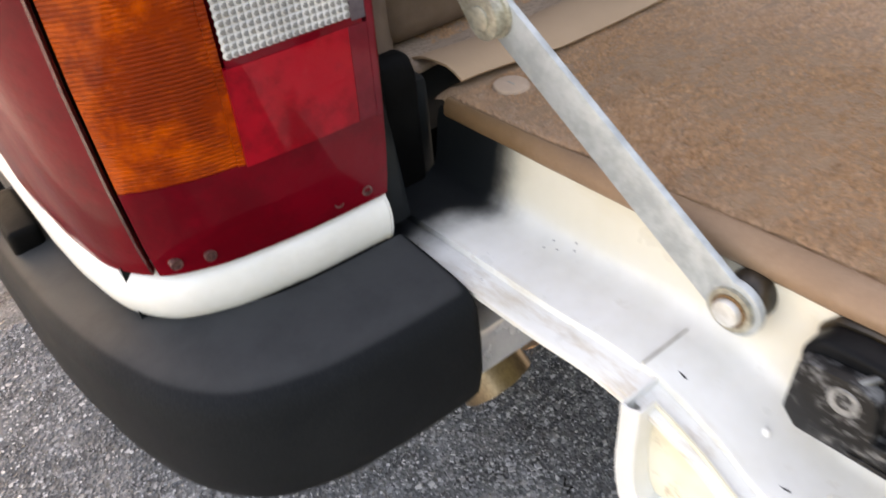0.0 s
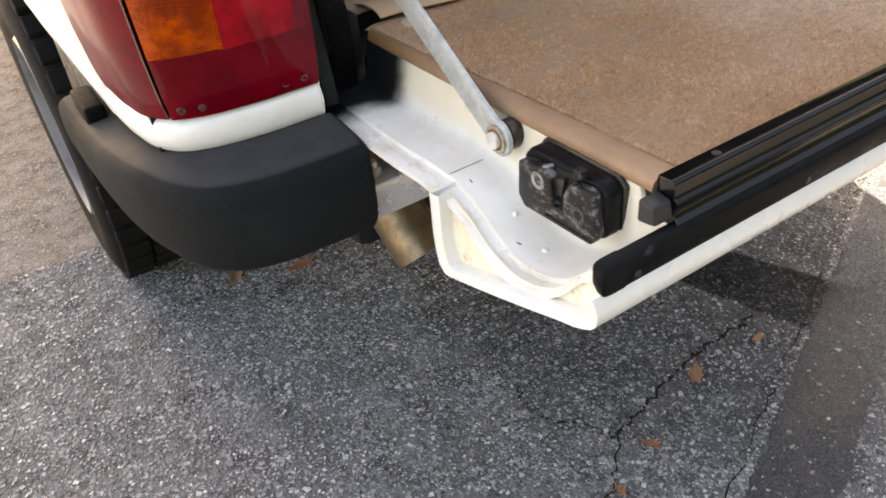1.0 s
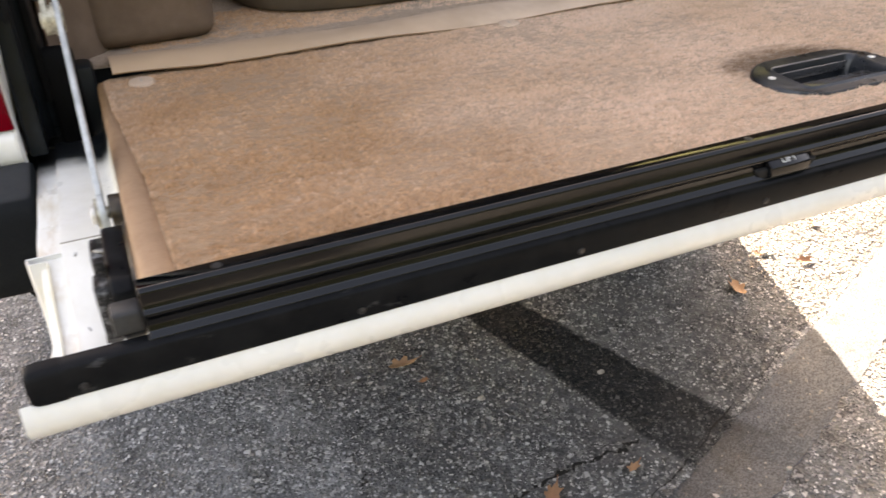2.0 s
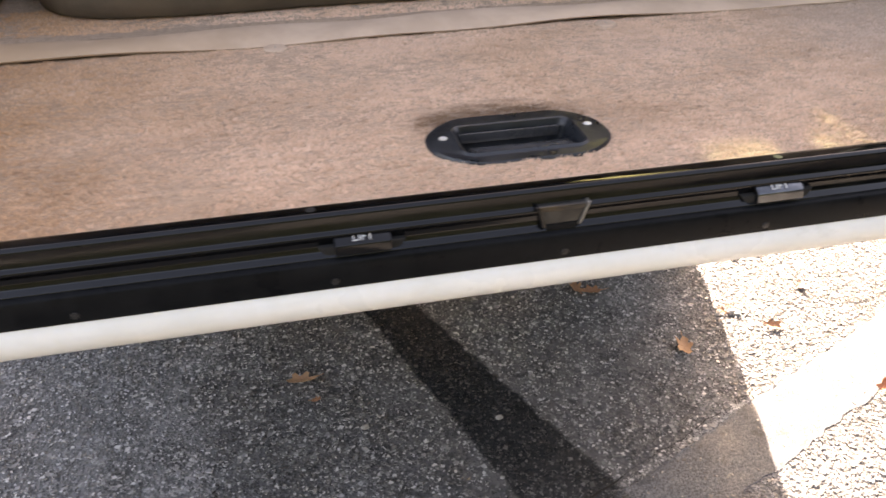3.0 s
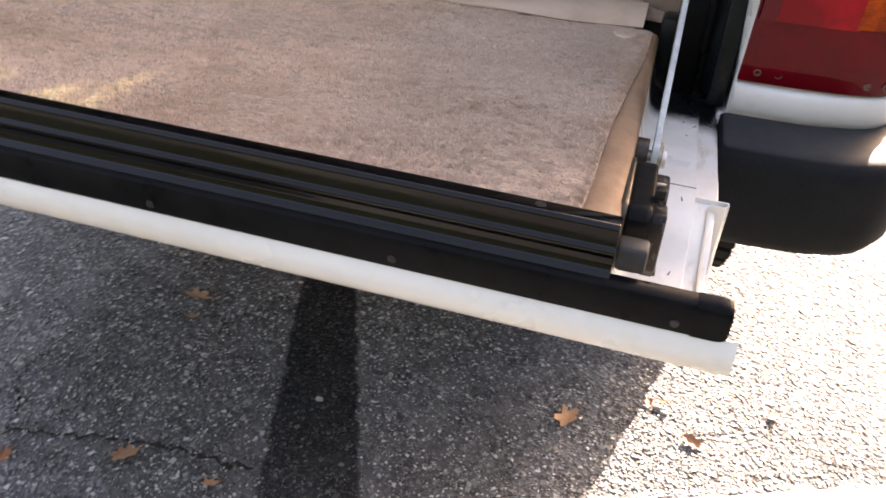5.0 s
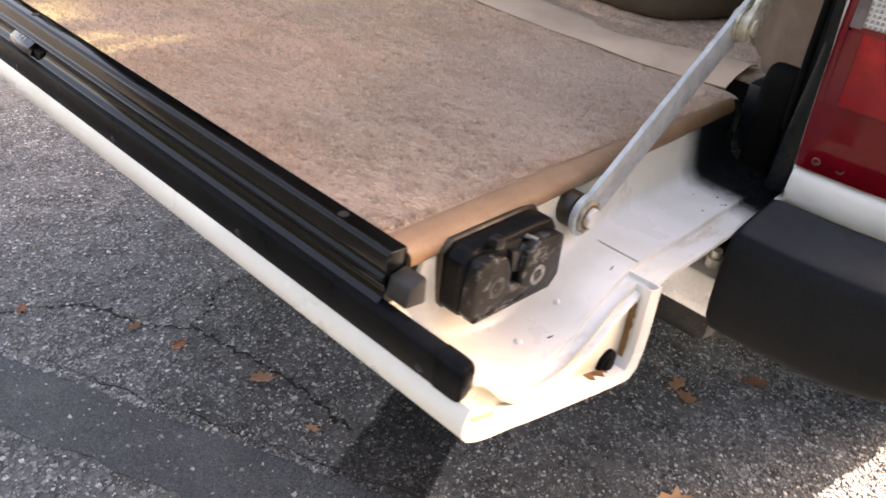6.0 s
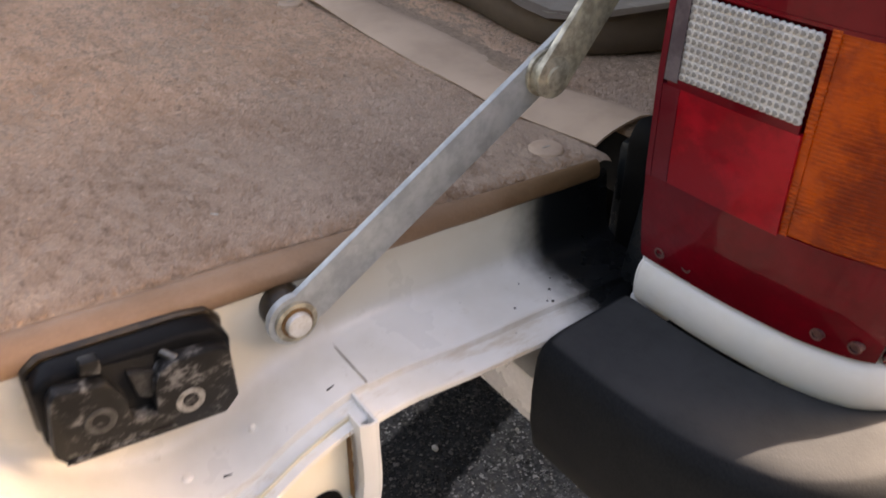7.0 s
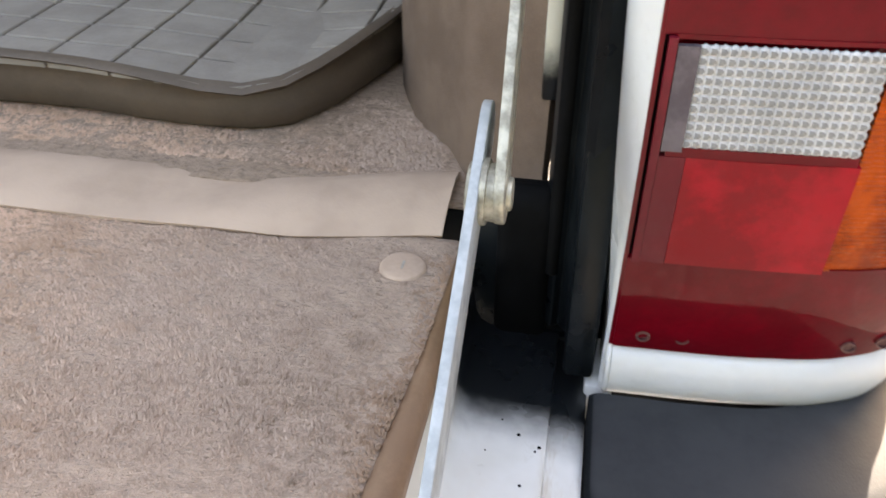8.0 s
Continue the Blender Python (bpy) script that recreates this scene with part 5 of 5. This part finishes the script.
def gate_rail():
    """Black rail along the tailgate's free edge, its holes, levers and screws."""
    rail = group_thing("sealing_rail", "glossy black metal rail along the tailgate edge", "")
    rail.parent = car
    top = [(-0.2540, 0.8730), (-0.2675, 0.8742), (-0.2700, 0.8718), (-0.2704, 0.8632), (-0.2714, 0.8606), (-0.2738, 0.8590), (-0.2743, 0.8572), (-0.2716, 0.8538), (-0.2712, 0.8492), (-0.2728, 0.8455), (-0.2768, 0.8422), (-0.2768, 0.838), (-0.2540, 0.838)]
    part("rail_top", prism(top, 0, -0.6475, 0.6475, 0.0012, 2), black_metal, rail, angle=40)
    low = [(-0.2700, 0.8428), (-0.2765, 0.8420), (-0.2803, 0.8402), (-0.2816, 0.8365), (-0.2819, 0.8290), (-0.2811, 0.8185), (-0.2755, 0.8185), (-0.2705, 0.826)]
    strip = prism(low, 0, -0.700, 0.700, 0.001, 2)
    part("seal_strip", strip, black_strip, rail, "black rubber sealing strip", 40)
    for s in (-1, 1):
        rows = []
        for x, f in ((0.699, 1.0), (0.712, 1.0), (0.7165, 0.96), (0.7190, 0.86), (0.7200, 0.70)):
            rows.append([(x, -0.2765 + (y + 0.2765) * (0.5 + 0.5 * f), 0.831 + (z - 0.831) * f * 1.02) for y, z in low])
        part("strip_end", flip(loft(rows, closed=True, caps=True), s), black_strip, rail, "rounded black strip end", 60)
        part("rail_plug", flip(prism([(-0.2550, 0.862), (-0.2690, 0.8605), (-0.2722, 0.8465), (-0.2550, 0.8430)], 0, 0.6481, 0.6660, 0.0022), s), grey_plug, rail, "grey plastic rail end plug")
        for x in (0.1815, 0.599):
            # solid discs: one dark for a hole's shade, the others dull screws
            part("rail_disc", flip(rod((x, -0.2615, 0.868), (x, -0.2615, 0.8742), 0.0034, seg=18), s), dark_fill if s * x > 0 and x < 0.4 else strip_screw, rail)
        for x in (0.170, 0.344, 0.5145, 0.689):
            sc = join(rod((x, -0.279, 0.8255), (x, -0.2826, 0.8253), 0.0028, seg=16, r=0.0005), rod((x, -0.280, 0.8255), (x, -0.2830, 0.8253), 0.0012, seg=8))
            part("screw", flip(sc, s), strip_screw, rail)
    part("screw", rod((0.002, -0.279, 0.8255), (0.002, -0.2826, 0.8253), 0.0028, seg=16, r=0.0005), strip_screw, rail)
    part("catch_bracket", prism([(-0.0195, 0.8625), (0.0195, 0.8625), (0.0135, 0.846), (0.0115, 0.836), (-0.0115, 0.836), (-0.0135, 0.846)], 1, -0.2758, -0.262, 0.0008), grey_tarnish, rail, "tarnished catch bracket")
    part("catch_edge", box(-0.0180, 0.0180, -0.2764, -0.264, 0.8580, 0.8622, 0.0008), brown_tarnish, rail, "brown stained upper edge of the bracket")
    for a, b in ((-0.0200, -0.0140), (0.0200, 0.0140)):
        # right lip in a paler metal, its highlight put in as colour
        part("catch_lip", prism([(a - 0.0012, 0.8630), (a + 0.0012, 0.8630), (b + 0.0012, 0.845), (b - 0.0012, 0.845)], 1, -0.2772, -0.262, 0.0006), screw_metal if a > 0 else black_metal, rail)
    part("catch_gap", prism([(-0.0125, 0.8475), (0.0125, 0.8475), (0.011, 0.8365), (-0.011, 0.8365)], 1, -0.2765, -0.262, 0.0005), black_strip, rail)
    for x0, x1 in ((-0.168, -0.128), (0.159, 0.199)):
        lever = part("release_lever", prism([(-0.266, 0.8585), (-0.2705, 0.8580), (-0.2795, 0.8525), (-0.2800, 0.8450), (-0.268, 0.8420)], 0, x0, x1, 0.001), glint_lever if x0 > 0 else black_metal, rail, "release lever marked LIFT, its glint put in as paler metal" if x0 > 0 else "black release lever marked LIFT")
        # solid dark prism, the finger recess's shade put in as colour
        part("recess_shade", prism([(x0 - 0.012, 0.8505), (x1 + 0.012, 0.8505), (x1 + 0.004, 0.839), (x0 - 0.004, 0.839)], 1, -0.2752, -0.262, 0.002), dark_fill, rail)
        cu = bpy.data.curves.new("lever_text", "FONT")
        cu.body, cu.size, cu.extrude, cu.align_x, cu.align_y = "LIFT", 0.0085, 0.0001, "CENTER", "CENTER"
        txt = new("lever_text", cu)
        txt.data.materials.append(white_mark.m)
        txt.parent = rail
        tagged(txt, "pale raised word on the lever")
        slope = math.degrees(math.atan2(0.0055, 0.009))
        txt.matrix_basis = pose((x0 + x1) / 2, -0.2752, 0.8558, slope, 0, 0)


def grab_handle():
    """Black moulded pull let into the carpet."""
    h = group_thing("grab_handle", "black plastic recessed pull handle", "")
    h.parent = car
    h.location = (-0.0055, 0.0, -0.003)
    wide, slot = rounded(-0.073, 0.086, -0.2115, -0.1185, 0.042, 7), rounded(-0.047, 0.056, -0.1955, -0.1435, 0.008, 7)
    cx, cy = 0.0065, -0.165
    wide = [(x, cy + (y - cy) * (1 - 0.17 * max(0.0, (abs(x - cx) - 0.042) / 0.038))) for x, y in wide]

    def ring(a, b, f, z):
        return [(p[0] + (q[0] - p[0]) * f, p[1] + (q[1] - p[1]) * f, z) for p, q in zip(a, b)]

    rows = [ring(wide, slot, 0.0, 0.8600), ring(wide, slot, 0.02, 0.8695), ring(wide, slot, 0.14, 0.8718), ring(wide, slot, 0.8, 0.8722), ring(wide, slot, 0.93, 0.8742), ring(wide, slot, 1.0, 0.8736), ring(wide, [(cx, cy)] * len(slot), 0, 0)]
    rows[-1] = [(cx + (p[0] - cx) * 0.93, cy + (p[1] - cy) * 0.93, 0.868) for p in slot]
    rows.append([(cx + (p[0] - cx) * 0.90, cy + (p[1] - cy) * 0.88, 0.8405) for p in slot])
    bm = loft(rows, closed=True)
    bm.verts.ensure_lookup_table()
    bm.faces.new(bm.verts[len(slot) * (len(rows) - 1):])
    part("bezel", bm, bezel_plastic, h, "dull black bezel", 40)
    part("pull_plate", prism([(-0.1945, 0.8712), (-0.171, 0.8665), (-0.1685, 0.862), (-0.1945, 0.860)], 0, -0.039, 0.048, 0.0012), pull_plastic, h, "glossy dark grey pull plate")
    part("slot_lip", box(-0.041, 0.049, -0.1492, -0.1470, 0.8600, 0.8690, 0.0008), pull_plastic, h, "raised rim of the slot")
    for x, y in ((-0.0575, -0.160), (0.0705, -0.158)):
        part("screw", rod((x, y, 0.868), (x, y, 0.8727), 0.0036, seg=16, r=0.0005), bolt_metal, h, "bright screw")


def latch(side, drop, tilt):
    """Scuffed black latch block: gasket, moulded housing and a face plate with a slanting striker slot."""
    la = group_thing("latch", "scuffed black plastic latch block on the tailgate side", "")
    la.parent = car

    def put(bm):
        bmesh.ops.rotate(bm, cent=(0, -0.177, 0.8285), matrix=Matrix.Rotation(radians(tilt), 3, "X"), verts=bm.verts)
        bmesh.ops.translate(bm, vec=(0, 0, drop), verts=bm.verts)
        return flip(bm, side)

    def wider(pts, d):
        cy, cz = sum(p[0] for p in pts) / len(pts), sum(p[1] for p in pts) / len(pts)
        return [(y + math.copysign(d, y - cy), z + math.copysign(d, z - cz)) for y, z in pts]

    body = [(-0.2255, 0.8195), (-0.2205, 0.8125), (-0.1395, 0.8045), (-0.1300, 0.8120), (-0.1275, 0.8440), (-0.1345, 0.8535), (-0.1500, 0.8565), (-0.2150, 0.8610), (-0.2245, 0.8550)]
    face = [(-0.2245, 0.8205), (-0.2185, 0.8115), (-0.1396, 0.8030), (-0.1311, 0.8115), (-0.1318, 0.8440), (-0.1395, 0.8475), (-0.1600, 0.8505), (-0.1680, 0.8475), (-0.1722, 0.8405), (-0.1738, 0.8222),
            (-0.1866, 0.8250), (-0.1863, 0.8393), (-0.1895, 0.8475), (-0.1935, 0.8535), (-0.2050, 0.8555), (-0.2155, 0.8575), (-0.2195, 0.8530)]
    part("gasket", put(prism(wider(body, 0.0014), 0, 0.6440, 0.6490, 0.0012, 1)), brown_tarnish, la, "thin brown-black gasket", 40)
    part("housing", put(prism(body, 0, 0.6485, 0.6650, 0.0034, 3)), black_strip, la, "moulded black housing", 40)
    part("face_plate", put(prism(face, 0, 0.6645, 0.6745, 0.0018, 2)), latch_mat, la, "scuffed dark face plate", 40)
    part("striker_slot", put(prism([(-0.1935, 0.8570), (-0.1675, 0.8520), (-0.1722, 0.8210), (-0.1870, 0.8240)], 0, 0.6645, 0.6655)), dark_fill, la)
    part("pawl", put(prism([(-0.1825, 0.8500), (-0.1690, 0.8440), (-0.1725, 0.8290), (-0.1800, 0.8330)], 0, 0.6640, 0.6700, 0.0012)), strip_screw, la, "dull dark metal pawl")
    part("catch_pin", put(rod((0.6640, -0.1640, 0.8515), (0.6710, -0.1585, 0.8490), 0.0020, seg=12, r=0.0005)), screw_metal, la, "grey catch pin")
    part("tab", put(prism([(-0.2030, 0.8600), (-0.1935, 0.8570), (-0.1925, 0.8660), (-0.2015, 0.8670)], 0, 0.6640, 0.6715, 0.0015)), latch_mat, la, "rubbed plastic tab")
    part("bottom_lip", put(prism([(-0.2205, 0.8140), (-0.1660, 0.8083), (-0.1665, 0.8110), (-0.2195, 0.8165)], 0, 0.6740, 0.6755, 0.0006)), latch_mat, la)
    for y, z in ((-0.1568, 0.8222), (-0.2002, 0.8324)) if side > 0 else ((-0.1566, 0.8374), (-0.2040, 0.8306)):
        cup = [[(x, y + r * math.cos(2 * math.pi * k / 22), z + r * math.sin(2 * math.pi * k / 22)) for k in range(22)] for x, r in ((0.6740, 0.0080), (0.6750, 0.0075), (0.6752, 0.0064), (0.6742, 0.0034), (0.6732, 0.0028))]
        bm = loft(cup, closed=True, caps=True)
        screw = part("screw", put(bm), latch_screw if y > -0.18 else worn_ring, la, "rubbed countersunk screw")
        part("socket", put(rod((0.6725, y, z), (0.6742, y, z), 0.0026, seg=6)), dark_fill, screw)


def flat_bar(p, q, wide, thick, x0, x1):
    """A flat bar with round ends between two pivots (y, z), leaning from x0 to x1."""
    p, q = Vector(p), Vector(q)
    d = (q - p).normalized()
    n = Vector((-d.y, d.x)) * wide / 2
    loop = []
    for c, sgn in ((p, -1), (q, 1)):
        for k in range(11):
            a = math.pi * k / 10
            loop.append(c + sgn * (d * math.sin(a) * wide / 2 + n * math.cos(a)))
    bm = prism([(v.x, v.y) for v in loop], 0, 0, thick, 0.0008, 2)
    for v in bm.verts:
        s = (Vector((v.co.y, v.co.z)) - p).dot(d) / (q - p).length
        v.co.x += x0 + (x1 - x0) * s
    return bm


def support_arm(side):
    """Two-link folding stay of the tailgate."""
    arm = group_thing("support_arm", "galvanised folding steel stay holding the tailgate", "")
    arm.parent = car
    piv, elb, end = (-0.0900, 0.8366), (0.0830, 0.9430), (0.250, 1.140)
    tip = (0.1086, 0.9587)
    part("lower_link", flip(flat_bar(piv, tip, 0.0255, 0.0045, 0.6590, 0.6580), side), galvanised, arm, "pale galvanised lower link")
    part("upper_link", flip(flat_bar(elb, end, 0.0262, 0.0045, 0.6685, 0.661), side), worn_zinc, arm, "yellowed zinc upper link")
    knuckle = join(rod((0.6565, *elb), (0.6735, *elb), 0.0124, seg=28, r=0.0015), rod((0.6625, *elb), (0.6653, *elb), 0.0143, seg=28, r=0.0006), rod((0.6722, *elb), (0.6755, *elb), 0.0072, seg=24, r=0.001))
    part("knuckle", flip(knuckle, side), worn_zinc, arm, "worn elbow rivet")
    bolt = rod((0.6640, *piv), (0.6705, *piv), 0.0076, seg=28, r=0.0014)
    part("pivot_bolt", flip(bolt, side), bolt_metal, arm, "bright pivot bolt head")
    part("washer", flip(pipe((0.6635, *piv), (0.6662, *piv), 0.0126, 0.0094, 32), side), worn_zinc, arm, "dull zinc washer")
    part("rust_ring", flip(pipe((0.6635, *piv), (0.6668, *piv), 0.0096, 0.0074, 28), side), rust, arm, "rusty ring round the bolt")
    part("link_eye", flip(rod((0.6588, *piv), (0.6637, *piv), 0.0162, seg=40, r=0.0008), side), galvanised, arm, "round end of the link")
    part("bush", flip(rod((0.643, *piv), (0.6560, *piv), 0.0135, seg=28, r=0.001), side), brown_tarnish, arm, "tarnished brown bush")
    part("shaft", flip(rod((0.64, *piv), (0.665, *piv), 0.005, seg=14), side), worn_zinc, arm)


# ---- put it together ----
for side in (1, -1):
    quarter_panel(side)
    tail_lamp(side)
    corner_bumper(side)
    wheel(side)
    jamb(side)
    side_trim(side)
    gate_side(side)
    latch(side, 0.0 if side > 0 else -0.006, 0 if side > 0 else 2)
    support_arm(side)
bumper_beam()
exhaust()
shell()
wheel_box()
load_floor()
gate_skin()
gate_carpet()
pile("nap", -0.640, 0.640, -0.2550, 0.162, top_z, 4, lambda x, y: abs(x) < half_width(y) - 0.003 and not in_handle(x, y, 0.0005) and y < 0.157 and all((x - s) ** 2 + (y - 0.139) ** 2 > 0.0002 for s in (-0.603, -0.184, 0.208, 0.613)))
pile("floor_nap", -0.60, 0.62, 0.232, 0.34, lambda y: 0.8575, 6, lambda x, y: True)
paint_specks()
lint()
gate_rail()
grab_handle()
floor_tray()

ground()
# unseen hedges behind and to the right, added to cut the sky's light
hedge(12.5, 4.4, pose(1.75, -4.9, 0), 0)
hedge(9.0, 3.6, pose(5.2, -0.2, 0, 0, 0, 90), 7)
strip_patch()
stone_chips()
crack([(0.139, 0.160), (0.013, 0.158), (-0.179, 0.129), (-0.298, 0.097), (-0.371, 0.030), (-0.497, -0.021), (-0.603, -0.193)], 0.0062, 1)
crack([(-0.308, 0.095), (-0.331, 0.150), (-0.389, 0.239), (-0.371, 0.310)], 0.0018, 2)
crack([(-0.441, -0.190), (-0.131, -0.050), (0.169, 0.080), (0.379, 0.175), (0.659, 0.295), (0.839, 0.380), (1.289, 0.590)], 0.0017, 3)
crack([(0.849, 0.510), (0.989, 0.570), (1.189, 0.530), (1.439, 0.630)], 0.003, 4)
LEAVES = [(-0.1985, 0.554, 0.036), (0.633, 0.473, 0.040), (1.055, 0.266, 0.042), (0.983, 0.257, 0.036), (0.481, 0.737, 0.03), (0.513, 0.718, 0.032),
          (-0.084, 0.117, 0.030), (-0.269, 0.047, 0.022), (-0.537, 0.925, 0.04), (-0.677, 0.993, 0.04), (-0.577, -0.133, 0.020), (0.083, 0.110, 0.018), (-0.379, 0.010, 0.016), (0.868, 0.493, 0.028), (0.589, 0.870, 0.03), (0.781, 0.572, 0.016), (0.806, 0.585, 0.012), (1.02, 0.62, 0.02), (0.93, 0.78, 0.018), (-0.175, 0.49, 0.012)]
for k, (x, y, s) in enumerate(LEAVES):
    leaf("leaf", x, y, 1.15 * s, 67 * k % 360, k)
# the second pebble stands in for a white splat on the ground
for k, (x, y, r) in enumerate(((-0.090, 0.392, 0.007), (0.1735, 0.358, 0.007), (-0.398, 0.244, 0.006), (0.800, 0.565, 0.009), (0.812, 0.555, 0.007), (0.339, -0.010, 0.006), (-0.611, -0.090, 0.006), (0.269, 0.530, 0.005))):
    pebble(x, y, r, k)
